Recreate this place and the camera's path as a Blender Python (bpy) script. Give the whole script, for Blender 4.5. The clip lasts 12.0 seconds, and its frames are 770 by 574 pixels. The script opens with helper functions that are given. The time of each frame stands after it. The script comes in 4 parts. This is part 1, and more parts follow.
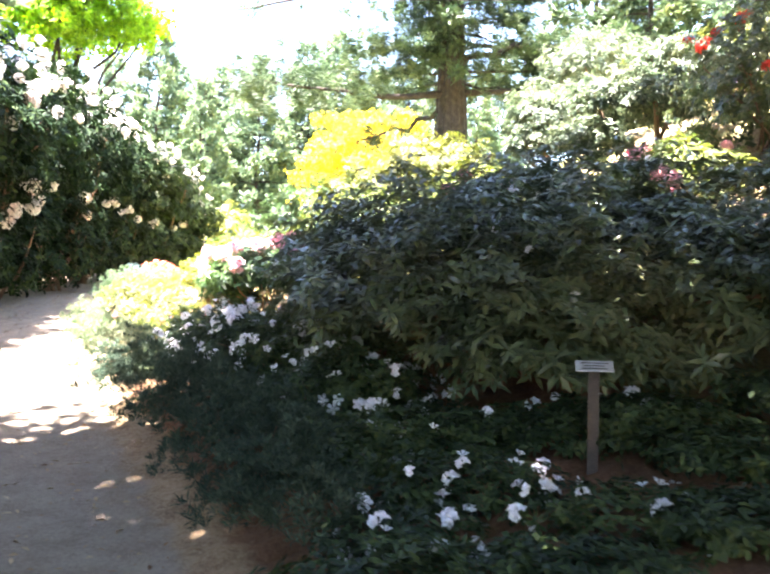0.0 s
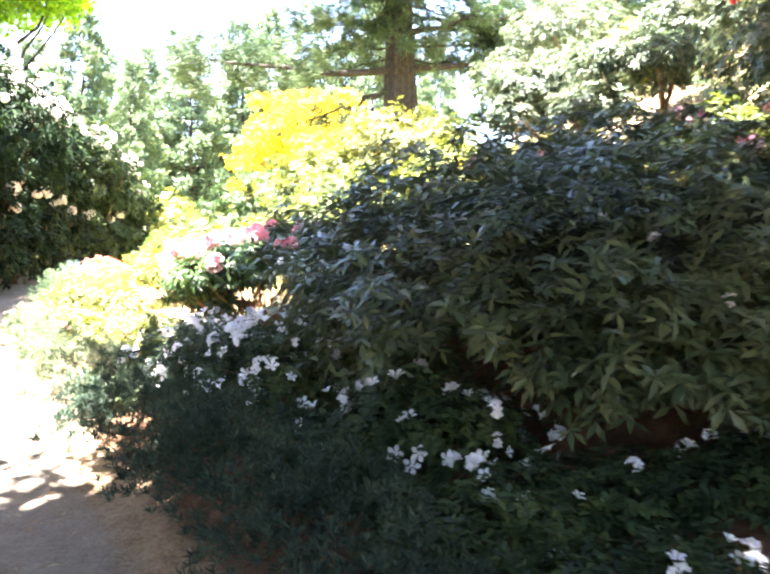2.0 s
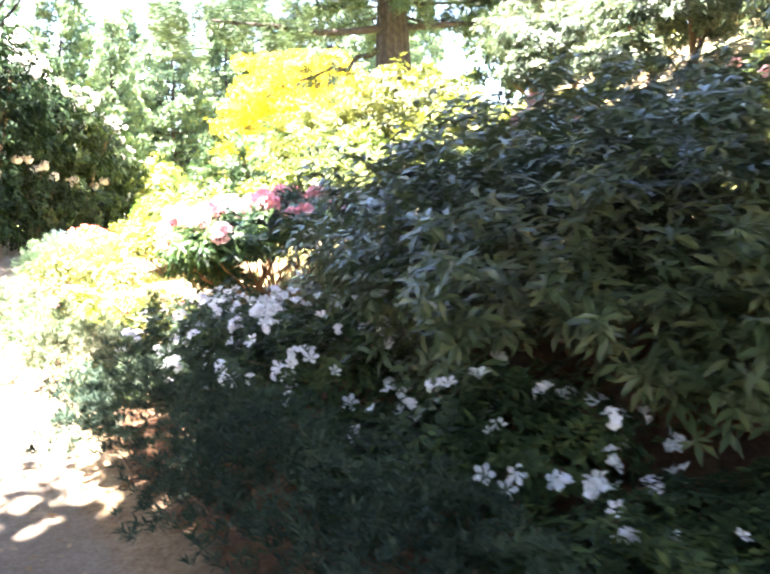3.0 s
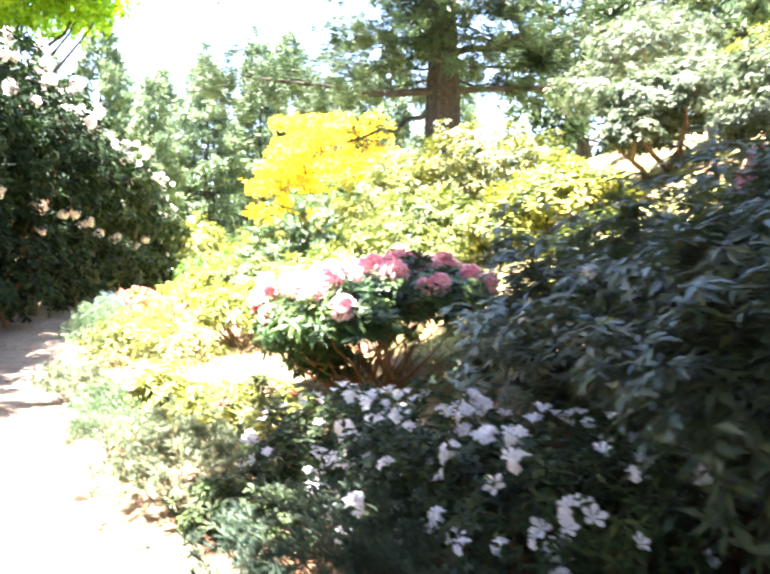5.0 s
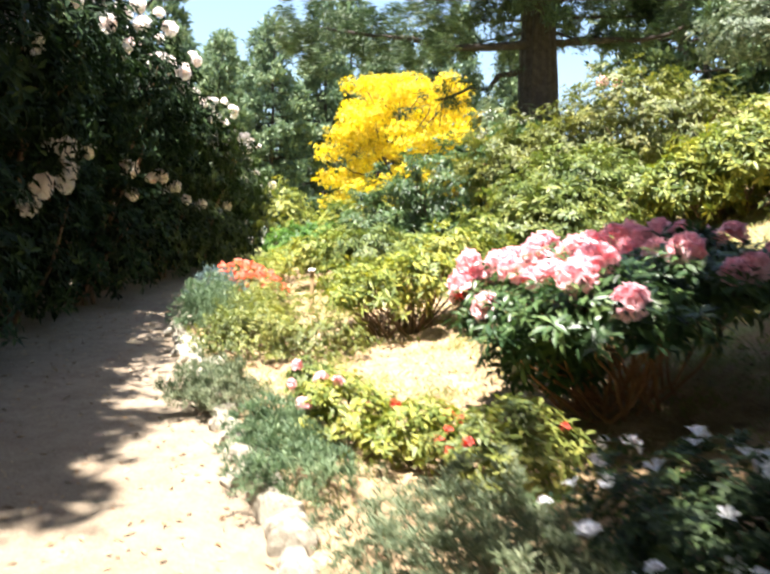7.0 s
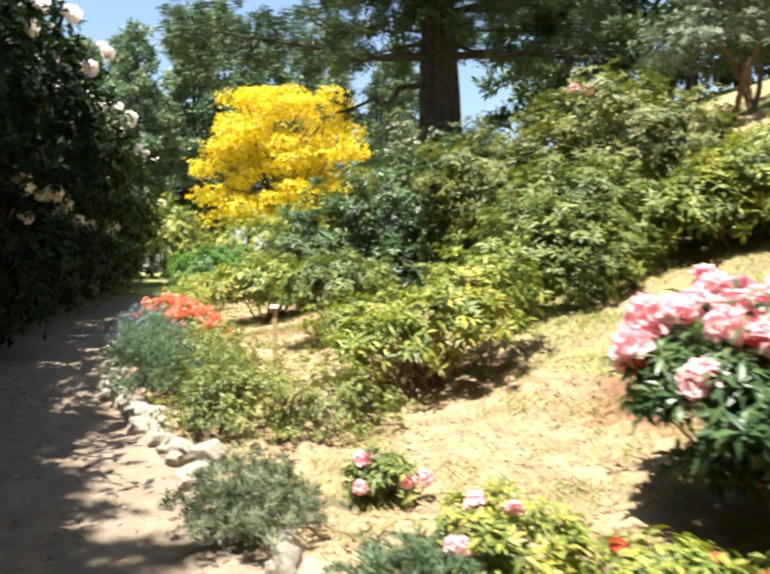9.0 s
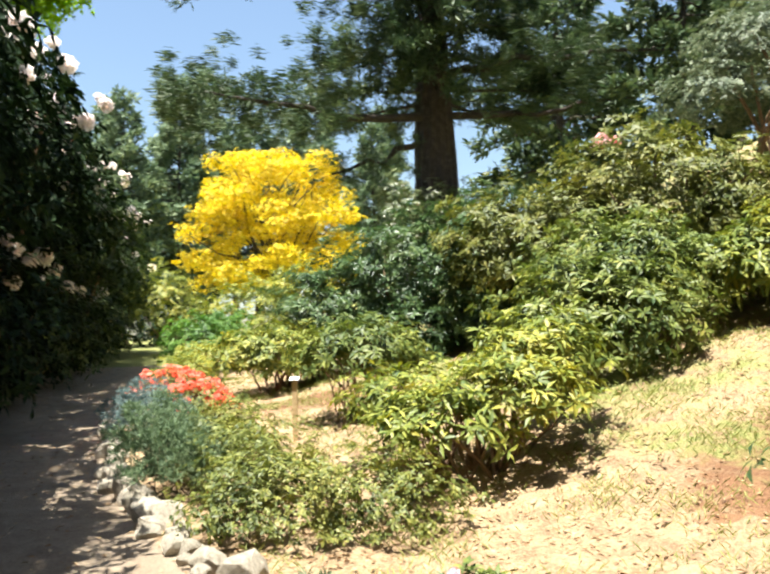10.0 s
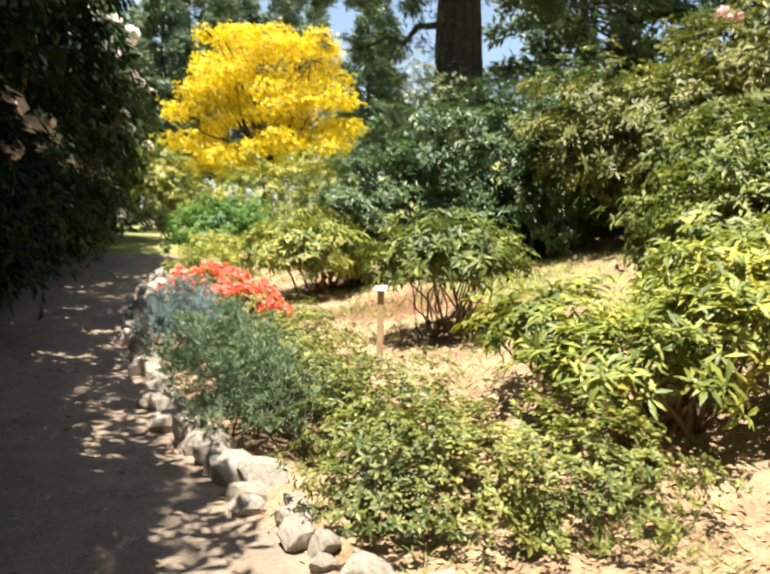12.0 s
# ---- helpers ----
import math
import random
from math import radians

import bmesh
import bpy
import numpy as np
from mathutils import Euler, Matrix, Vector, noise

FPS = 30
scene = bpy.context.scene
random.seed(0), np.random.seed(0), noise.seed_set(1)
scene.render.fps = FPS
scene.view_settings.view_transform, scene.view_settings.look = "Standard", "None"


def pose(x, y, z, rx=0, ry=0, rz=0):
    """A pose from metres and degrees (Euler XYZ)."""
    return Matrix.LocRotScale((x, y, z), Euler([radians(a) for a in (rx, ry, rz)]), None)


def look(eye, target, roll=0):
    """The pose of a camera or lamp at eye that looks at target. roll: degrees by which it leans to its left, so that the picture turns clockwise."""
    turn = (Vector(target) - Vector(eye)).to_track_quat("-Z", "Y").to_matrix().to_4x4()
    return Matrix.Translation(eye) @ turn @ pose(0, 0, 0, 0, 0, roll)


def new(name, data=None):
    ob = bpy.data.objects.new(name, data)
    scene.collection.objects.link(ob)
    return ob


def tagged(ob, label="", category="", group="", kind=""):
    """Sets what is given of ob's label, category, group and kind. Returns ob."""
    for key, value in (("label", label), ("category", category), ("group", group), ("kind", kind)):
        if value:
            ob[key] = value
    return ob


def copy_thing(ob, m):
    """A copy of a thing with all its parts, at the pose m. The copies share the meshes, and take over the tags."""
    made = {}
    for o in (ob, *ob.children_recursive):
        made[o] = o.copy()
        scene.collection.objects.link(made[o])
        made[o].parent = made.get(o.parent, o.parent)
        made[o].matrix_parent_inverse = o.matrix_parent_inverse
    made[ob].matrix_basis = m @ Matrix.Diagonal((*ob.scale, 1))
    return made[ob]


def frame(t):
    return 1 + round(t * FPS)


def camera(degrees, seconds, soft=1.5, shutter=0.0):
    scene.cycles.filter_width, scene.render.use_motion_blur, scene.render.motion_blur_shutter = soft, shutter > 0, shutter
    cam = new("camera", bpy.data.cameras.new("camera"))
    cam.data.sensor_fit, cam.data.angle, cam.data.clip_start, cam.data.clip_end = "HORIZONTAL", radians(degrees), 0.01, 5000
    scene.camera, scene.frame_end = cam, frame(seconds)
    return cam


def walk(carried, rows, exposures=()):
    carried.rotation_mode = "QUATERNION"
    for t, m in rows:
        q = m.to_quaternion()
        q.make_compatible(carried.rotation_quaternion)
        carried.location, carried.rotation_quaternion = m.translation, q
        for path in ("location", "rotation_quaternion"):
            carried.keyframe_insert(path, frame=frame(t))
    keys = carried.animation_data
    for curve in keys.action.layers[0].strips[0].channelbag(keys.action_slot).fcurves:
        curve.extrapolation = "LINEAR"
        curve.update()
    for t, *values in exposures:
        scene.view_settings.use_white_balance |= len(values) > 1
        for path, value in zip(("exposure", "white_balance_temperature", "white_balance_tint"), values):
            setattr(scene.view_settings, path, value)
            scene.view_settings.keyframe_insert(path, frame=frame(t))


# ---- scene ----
cam = camera(50.1, 12.0, soft=2.4, shutter=0.5)
METRES, EYE, TILT, LEAN, TURN = 12.0, 1.5, 0.0, 0.0, 0.0
ROWS = [
    (0.0, 0.0, 0.0, 0.0, -0.01, 0.49, -1.19),
    (0.5, -0.017, 0.03, 0.0029, -0.34, 0.74, -0.4),
    (1.0, -0.0256, 0.0671, 0.0079, 0.64, 1.36, -0.04),
    (1.5, -0.0487, 0.093, 0.0107, -6.02, 0.03, -0.49),
    (2.0, -0.0609, 0.1233, 0.0113, -4.62, -0.67, 0.81),
    (2.5, -0.0633, 0.1639, 0.0137, -2.94, -1.79, 0.17),
    (3.0, -0.0874, 0.1918, 0.0155, -5.79, -3.07, 1.23),
    (3.2, -0.0948, 0.2040, 0.0165, -5.5, -2.3, 1.23),
    (4.8, -0.1542, 0.3016, 0.0248, -6.32, 0.15, -0.36),
    (5.0, -0.1616, 0.3138, 0.0258, -4.68, 1.39, -0.27),
    (5.5, -0.1708, 0.3513, 0.0309, -3.91, 0.77, 0.04),
    (6.0, -0.205, 0.3832, 0.0291, -2.24, -0.66, 2.56),
    (6.5, -0.234, 0.4249, 0.0297, -3.92, -1.68, -0.46),
    (7.0, -0.2559, 0.4719, 0.0362, -1.16, -0.9, -0.53),
    (7.2, -0.2664, 0.4877, 0.0379, -4.01, 1.09, 0.14),
    (8.8, -0.35, 0.6137, 0.0515, -11.84, 2.12, 1.95),
    (9.0, -0.3604, 0.6295, 0.0532, -11.04, 0.25, 0.74),
    (9.5, -0.3668, 0.6762, 0.0557, -8.79, 2.18, 0.26),
    (10.0, -0.3855, 0.711, 0.0574, -12.27, 4.68, 1.59),
    (10.5, -0.4055, 0.7431, 0.062, -14.22, 2.11, 1.2),
    (11.0, -0.4086, 0.7851, 0.0638, -12.99, 2.66, 0.96),
    (11.5, -0.4268, 0.823, 0.0621, -11.95, 0.48, -0.67),
    (12.0, -0.4427, 0.8629, 0.0655, -14.26, -2.67, -1.23),
]
EXPOSURES = [(0.0, 4.5, 6150, 20), (1.0, 4.5, 6150, 20), (3.2, 4.75, 6150, 20), (4.8, 4.3, 6150, 20), (5.6, 3.65, 6200, 18), (6.4, 2.75, 6200, 15), (7.2, 2.3, 6350, 10), (8.4, 1.95, 6350, 8),
             (9.0, 1.85, 6350, 8), (10.6, 1.82, 6350, 8), (12.0, 1.76, 6600, 13)]
walk(cam, [(t, pose(0, 0, EYE, TILT, LEAN, TURN) @ pose(METRES * x, METRES * y, METRES * z, 90 + pitch, roll, yaw)) for t, x, y, z, yaw, pitch, roll in ROWS], EXPOSURES)

# ---- light ----
SUN_AZ = math.atan2(-0.7, -0.7)      # compass bearing of the sun, from +y towards +x
SUN_EL = radians(75)
world = bpy.data.worlds.new("world")
scene.world = world
world.use_nodes = True
wn = world.node_tree.nodes
sky = wn.new("ShaderNodeTexSky")
sky.sky_type = "NISHITA"
sky.sun_disc = False
sky.sun_elevation, sky.sun_rotation = SUN_EL, SUN_AZ
sky.air_density, sky.dust_density, sky.ozone_density = 1.3, 1.4, 1.0
world.node_tree.links.new(sky.outputs[0], wn["Background"].inputs[0])
wn["Background"].inputs[1].default_value = 0.062
sun_data = bpy.data.lights.new("sun", "SUN")
sun_data.energy, sun_data.angle, sun_data.color = 5.0, radians(0.53), (1.0, 0.95, 0.86)
sun = new("sun", sun_data)
sun_from = Vector((math.sin(SUN_AZ) * math.cos(SUN_EL), math.cos(SUN_AZ) * math.cos(SUN_EL), math.sin(SUN_EL)))
sun.matrix_world = look(sun_from * 60, (0, 0, 0))


# ---- materials ----
def nodes_of(name):
    m = bpy.data.materials.new(name)
    m.use_nodes = True
    n = m.node_tree.nodes
    return m, n, m.node_tree.links, n["Principled BSDF"]


def ramp_node(n, stops):
    r = n.new("ShaderNodeValToRGB")
    while len(r.color_ramp.elements) < len(stops):
        r.color_ramp.elements.new(0.5)
    for e, (p, c) in zip(r.color_ramp.elements, stops):
        e.position, e.color = p, (*c, 1)
    return r


def noise_node(n, links, scale, detail=4, rough=0.6):
    tc = n.new("ShaderNodeTexCoord")
    t = n.new("ShaderNodeTexNoise")
    t.inputs["Scale"].default_value, t.inputs["Detail"].default_value, t.inputs["Roughness"].default_value = scale, detail, rough
    links.new(tc.outputs["Object"], t.inputs["Vector"])
    return t


def leaf_material(name, colours, rough=0.48, through_light=0.2, patch=1.3, gloss=0.32):
    """Leaves: the colour varies from leaf to leaf and in larger patches, and light passes through the blade."""
    m, n, links, bsdf = nodes_of(name)
    geo = n.new("ShaderNodeNewGeometry")
    ramp = ramp_node(n, [(i / (len(colours) - 1), c) for i, c in enumerate(colours)])
    noi = noise_node(n, links, patch, 3)
    mix = n.new("ShaderNodeMath")
    mix.operation = "MULTIPLY_ADD"
    mix.inputs[1].default_value = 0.62
    links.new(geo.outputs["Random Per Island"], mix.inputs[0])
    sc = n.new("ShaderNodeMath")
    sc.operation = "MULTIPLY_ADD"
    sc.inputs[1].default_value, sc.inputs[2].default_value = 1.5, -0.56
    links.new(noi.outputs["Fac"], sc.inputs[0])
    links.new(sc.outputs[0], mix.inputs[2])
    links.new(mix.outputs[0], ramp.inputs[0])
    links.new(ramp.outputs[0], bsdf.inputs["Base Color"])
    bsdf.inputs["Roughness"].default_value, bsdf.inputs["Specular IOR Level"].default_value = rough, gloss
    tr = n.new("ShaderNodeBsdfTranslucent")
    bright = n.new("ShaderNodeHueSaturation")
    bright.inputs["Saturation"].default_value, bright.inputs["Value"].default_value = 1.15, 1.5
    links.new(ramp.outputs[0], bright.inputs["Color"])
    links.new(bright.outputs[0], tr.inputs["Color"])
    ms = n.new("ShaderNodeMixShader")
    ms.inputs[0].default_value = through_light
    links.new(bsdf.outputs[0], ms.inputs[1])
    links.new(tr.outputs[0], ms.inputs[2])
    links.new(ms.outputs[0], n["Material Output"].inputs["Surface"])
    return m


def rough_material(name, stops, scale, bump=0.4, rough=0.9, fine=8.0, distance=0.02):
    """Earth, bark, stone, wood: two scales of noise in colour, fine relief."""
    m, n, links, bsdf = nodes_of(name)
    a, b = noise_node(n, links, scale, 6), noise_node(n, links, scale * fine, 5, 0.7)
    add = n.new("ShaderNodeMath")
    add.operation = "MULTIPLY_ADD"
    add.inputs[1].default_value = 0.5
    half = n.new("ShaderNodeMath")
    half.operation = "MULTIPLY"
    half.inputs[1].default_value = 0.5
    links.new(b.outputs["Fac"], half.inputs[0])
    links.new(a.outputs["Fac"], add.inputs[0])
    links.new(half.outputs[0], add.inputs[2])
    ramp = ramp_node(n, stops)
    links.new(add.outputs[0], ramp.inputs[0])
    links.new(ramp.outputs[0], bsdf.inputs["Base Color"])
    bm = n.new("ShaderNodeBump")
    bm.inputs["Strength"].default_value, bm.inputs["Distance"].default_value = bump, distance
    links.new(b.outputs["Fac"], bm.inputs["Height"])
    links.new(bm.outputs[0], bsdf.inputs["Normal"])
    bsdf.inputs["Roughness"].default_value = rough
    return m


LEAF_DARK = leaf_material("leaf_dark_rhododendron", [(.035, .055, .024), (.075, .105, .042), (.125, .15, .062), (.21, .205, .095)], rough=.36, gloss=.6)
# Shade is put into the hedge leaf colour, sun into its lit copy.
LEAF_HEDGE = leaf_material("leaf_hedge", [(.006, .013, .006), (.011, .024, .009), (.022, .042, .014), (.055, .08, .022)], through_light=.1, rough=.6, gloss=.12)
LEAF_HEDGE_LIT = leaf_material("leaf_hedge_sunlit", [(.008, .016, .007), (.02, .036, .011), (.05, .075, .022), (.12, .15, .045)], rough=.5, gloss=.25)
LEAF_MID = leaf_material("leaf_mid_rhododendron", [(.035, .065, .02), (.09, .125, .03), (.17, .20, .045), (.29, .28, .065)])
LEAF_YELLOW = leaf_material("leaf_yellowish", [(.045, .08, .02), (.14, .175, .035), (.27, .28, .05), (.44, .37, .065)])
LEAF_OLIVE = leaf_material("leaf_olive", [(.04, .06, .018), (.095, .115, .028), (.165, .175, .04), (.26, .235, .06)])
LEAF_AZALEA = leaf_material("leaf_azalea", [(.035, .055, .018), (.10, .125, .03), (.19, .205, .045), (.33, .30, .08)])
# Leaf of the first heaths, darker to carry their shade in its colour.
LEAF_HEATH_SHADED = leaf_material("leaf_heath_shaded", [(.016, .03, .022), (.036, .06, .04), (.07, .10, .062), (.12, .15, .09)], rough=.65, gloss=.2)
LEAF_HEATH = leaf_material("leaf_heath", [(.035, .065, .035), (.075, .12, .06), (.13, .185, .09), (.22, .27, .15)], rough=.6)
LEAF_FRESH = leaf_material("leaf_fresh", [(.04, .09, .025), (.07, .15, .03), (.11, .21, .04), (.18, .28, .05)], through_light=.3)
LEAF_GOLD = leaf_material("leaf_gold", [(.26, .20, .02), (.56, .43, .02), (.74, .585, .035), (.83, .72, .10)], through_light=.3, patch=.9)
LEAF_LIME = leaf_material("leaf_lime", [(.10, .19, .012), (.17, .30, .016), (.25, .40, .02), (.36, .48, .03)], through_light=.5)
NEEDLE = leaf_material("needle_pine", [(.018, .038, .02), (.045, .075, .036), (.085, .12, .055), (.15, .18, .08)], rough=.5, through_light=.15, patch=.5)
# Paler needles: distance haze and sun are put into the colour.
NEEDLE_HAZED = leaf_material("needle_hazed", [(.06, .10, .065), (.11, .16, .095), (.17, .22, .125), (.26, .30, .16)], rough=.6, through_light=.2, patch=.3)
LEAF_BLUE = leaf_material("leaf_blue_heath", [(.055, .09, .085), (.10, .15, .145), (.16, .22, .21), (.25, .32, .30)], rough=.65)
GRASS = leaf_material("grass_blade", [(.09, .13, .03), (.16, .20, .05), (.26, .27, .08), (.34, .30, .13)], rough=.6)
DEAD = leaf_material("dead_leaf", [(.13, .07, .035), (.27, .16, .08), (.40, .28, .15), (.54, .41, .25)], rough=.8, through_light=.1)
LEAF_SILVER = leaf_material("leaf_silvery", [(.03, .05, .03), (.07, .10, .055), (.14, .17, .10), (.25, .27, .17)], rough=.5)
LEAF_DEEP = leaf_material("leaf_deep_green", [(.016, .04, .016), (.04, .078, .028), (.075, .125, .04), (.13, .175, .055)], rough=.38)
LEAF_GREY = leaf_material("leaf_grey_heath", [(.045, .068, .038), (.10, .13, .07), (.18, .205, .115), (.29, .30, .19)], rough=.65)
LEAF_LOW = leaf_material("leaf_low_azalea", [(.012, .025, .012), (.03, .05, .02), (.06, .09, .03), (.11, .13, .04)], rough=.55, gloss=.2)
PETAL_WHITE = leaf_material("petal_white", [(.62, .60, .66), (.78, .76, .80), (.86, .85, .86), (.88, .86, .84)], rough=.6, through_light=.35)
PETAL_BLUSH = leaf_material("petal_blush", [(.76, .64, .63), (.83, .76, .74), (.87, .83, .80), (.88, .86, .83)], rough=.6, through_light=.35)
PETAL_PINK = leaf_material("petal_pink", [(.74, .26, .34), (.83, .44, .49), (.88, .62, .64), (.89, .78, .77)], rough=.6, through_light=.35)
PETAL_RED = leaf_material("petal_red", [(.52, .05, .05), (.68, .10, .08), (.76, .17, .12), (.78, .26, .18)], rough=.6, through_light=.35)
PETAL_ORANGE = leaf_material("petal_orange", [(.66, .12, .09), (.78, .20, .14), (.84, .30, .21), (.88, .46, .35)], rough=.6, through_light=.35)
BARK = rough_material("bark", [(.3, (.02, .014, .011)), (.5, (.055, .04, .031)), (.7, (.13, .10, .077))], 5, 0.9, distance=.06)
STEM = rough_material("stem", [(.3, (.07, .045, .03)), (.5, (.17, .105, .06)), (.7, (.28, .18, .10))], 14, 0.5)
STEM_RED = rough_material("stem_reddish", [(.3, (.16, .07, .03)), (.5, (.32, .16, .07)), (.7, (.46, .27, .13))], 14, 0.5)
STONE = rough_material("stone", [(.3, (.17, .14, .10)), (.45, (.44, .38, .29)), (.58, (.66, .60, .49)), (.72, (.36, .33, .22))], 9, 1.0)
WOOD = rough_material("stake_wood", [(.3, (.24, .16, .08)), (.5, (.42, .30, .15)), (.7, (.55, .42, .24))], 9, 0.4)
STAKE_GREY = rough_material("stake_weathered", [(.3, (.04, .032, .026)), (.5, (.085, .066, .05)), (.7, (.14, .115, .09))], 12, 0.5)
METAL, mn, ml, mb = nodes_of("label_metal")
mb.inputs["Base Color"].default_value, mb.inputs["Metallic"].default_value, mb.inputs["Roughness"].default_value = (.55, .55, .54, 1), .6, .5


def ground_material():
    """Pale trodden path, straw-coloured mulch with reddish litter (its dark tone also put in as shade on the near bed),
    and lawn at the far end, blended by place.
    """
    m, n, links, bsdf = nodes_of("ground_earth")
    tc = n.new("ShaderNodeTexCoord")
    big, mid, fine = noise_node(n, links, .45, 4), noise_node(n, links, 4.5, 6, .65), noise_node(n, links, 42, 6, .75)
    att = n.new("ShaderNodeAttribute")
    att.attribute_name = "zone"
    sep = n.new("ShaderNodeSeparateColor")
    links.new(att.outputs["Color"], sep.inputs[0])
    def col(stops, src):
        r = ramp_node(n, stops)
        links.new(src.outputs["Fac"], r.inputs[0])
        return r.outputs[0]
    def blend(f, a, b):
        x = n.new("ShaderNodeMix")
        x.data_type = "RGBA"
        if isinstance(f, float):
            x.inputs[0].default_value = f
        else:
            links.new(f, x.inputs[0])
        links.new(a, x.inputs[6])
        links.new(b, x.inputs[7])
        return x.outputs[2]
    straw = blend(.5, col([(.35, (.13, .07, .036)), (.5, (.33, .22, .12)), (.64, (.50, .36, .215))], mid),
                  col([(.34, (.08, .042, .02)), (.48, (.32, .215, .115)), (.66, (.54, .415, .26))], fine))
    path = blend(.45, col([(.3, (.17, .12, .08)), (.5, (.27, .205, .14)), (.7, (.36, .29, .21))], mid),
                 col([(.3, (.10, .068, .043)), (.5, (.26, .20, .14)), (.7, (.42, .34, .25))], fine))
    red = blend(.5, col([(.3, (.06, .027, .013)), (.5, (.16, .075, .033)), (.7, (.28, .15, .07))], mid),
                col([(.3, (.06, .028, .015)), (.5, (.20, .10, .045)), (.7, (.38, .23, .12))], fine))
    lawn = col([(.3, (.10, .12, .03)), (.5, (.20, .21, .06)), (.7, (.30, .29, .11))], fine)
    def mask(chan, k=1.0):
        a = n.new("ShaderNodeMath")
        a.operation = "ADD"
        links.new(chan, a.inputs[0])
        s = n.new("ShaderNodeMath")
        s.operation = "MULTIPLY_ADD"
        s.inputs[1].default_value, s.inputs[2].default_value = k, -.5 * k
        links.new(mid.outputs["Fac"], s.inputs[0])
        links.new(s.outputs[0], a.inputs[1])
        r = ramp_node(n, [(.38, (0, 0, 0)), (.62, (1, 1, 1))])
        links.new(a.outputs[0], r.inputs[0])
        return r.outputs[0]
    c = blend(mask(sep.outputs[0]), straw, path)
    c = blend(mask(sep.outputs[1], 1.6), c, red)
    c = blend(mask(sep.outputs[2]), c, lawn)
    links.new(c, bsdf.inputs["Base Color"])
    bm = n.new("ShaderNodeBump")
    bm.inputs["Strength"].default_value, bm.inputs["Distance"].default_value = .8, .03
    links.new(fine.outputs["Fac"], bm.inputs["Height"])
    links.new(bm.outputs[0], bsdf.inputs["Normal"])
    bsdf.inputs["Roughness"].default_value = .95
    return m


# ---- the lie of the land ----
EDGE_Y = (-10, 0, 3.6, 6.5, 8.9, 13.2, 14, 16, 18.2, 22, 26, 32, 45)
EDGE_X = (1.6, .5, -.84, -2.2, -3.3, -4.6, -4.95, -5.4, -5.7, -5.6, -5.4, -5.2, -5)


def edge(y):
    """x of the planted edge of the path."""
    return np.interp(y, EDGE_Y, EDGE_X)


def land(x, y):
    """Height of the ground: the path climbs gently, the bed rises beside it as a bank."""
    x, y = np.asarray(x, float), np.asarray(y, float)
    s = np.maximum(0, x - edge(y))
    bank = np.where(s < 8, .034 * s * s, 2.18 + 9.0 * (1 - np.exp(-np.maximum(s - 8, 0) / 16)))
    along = np.where(y < 34, .0765 * y, 2.6 + .9 * (1 - np.exp(-np.maximum(y - 34, 0) / 12)))
    along = np.where(y < -10, -.765, along)
    kerb = .05 * np.clip(s / .25, 0, 1) + .02 * np.sin(x * 2.1 + 1.3) * np.sin(y * 1.7) * np.clip(s, 0, 1)
    return along + bank * np.clip((90 - y) / 50, 0, 1) + kerb


def landz(x, y):
    return float(land(x, y))


def graded(lo, hi, a, b, fine, coarse):
    mid = np.arange(a, b, fine)
    left = a - np.geomspace(fine, a - lo, coarse)[::-1]
    right = b + np.geomspace(fine, hi - b, coarse)
    return np.concatenate([left, mid, right])


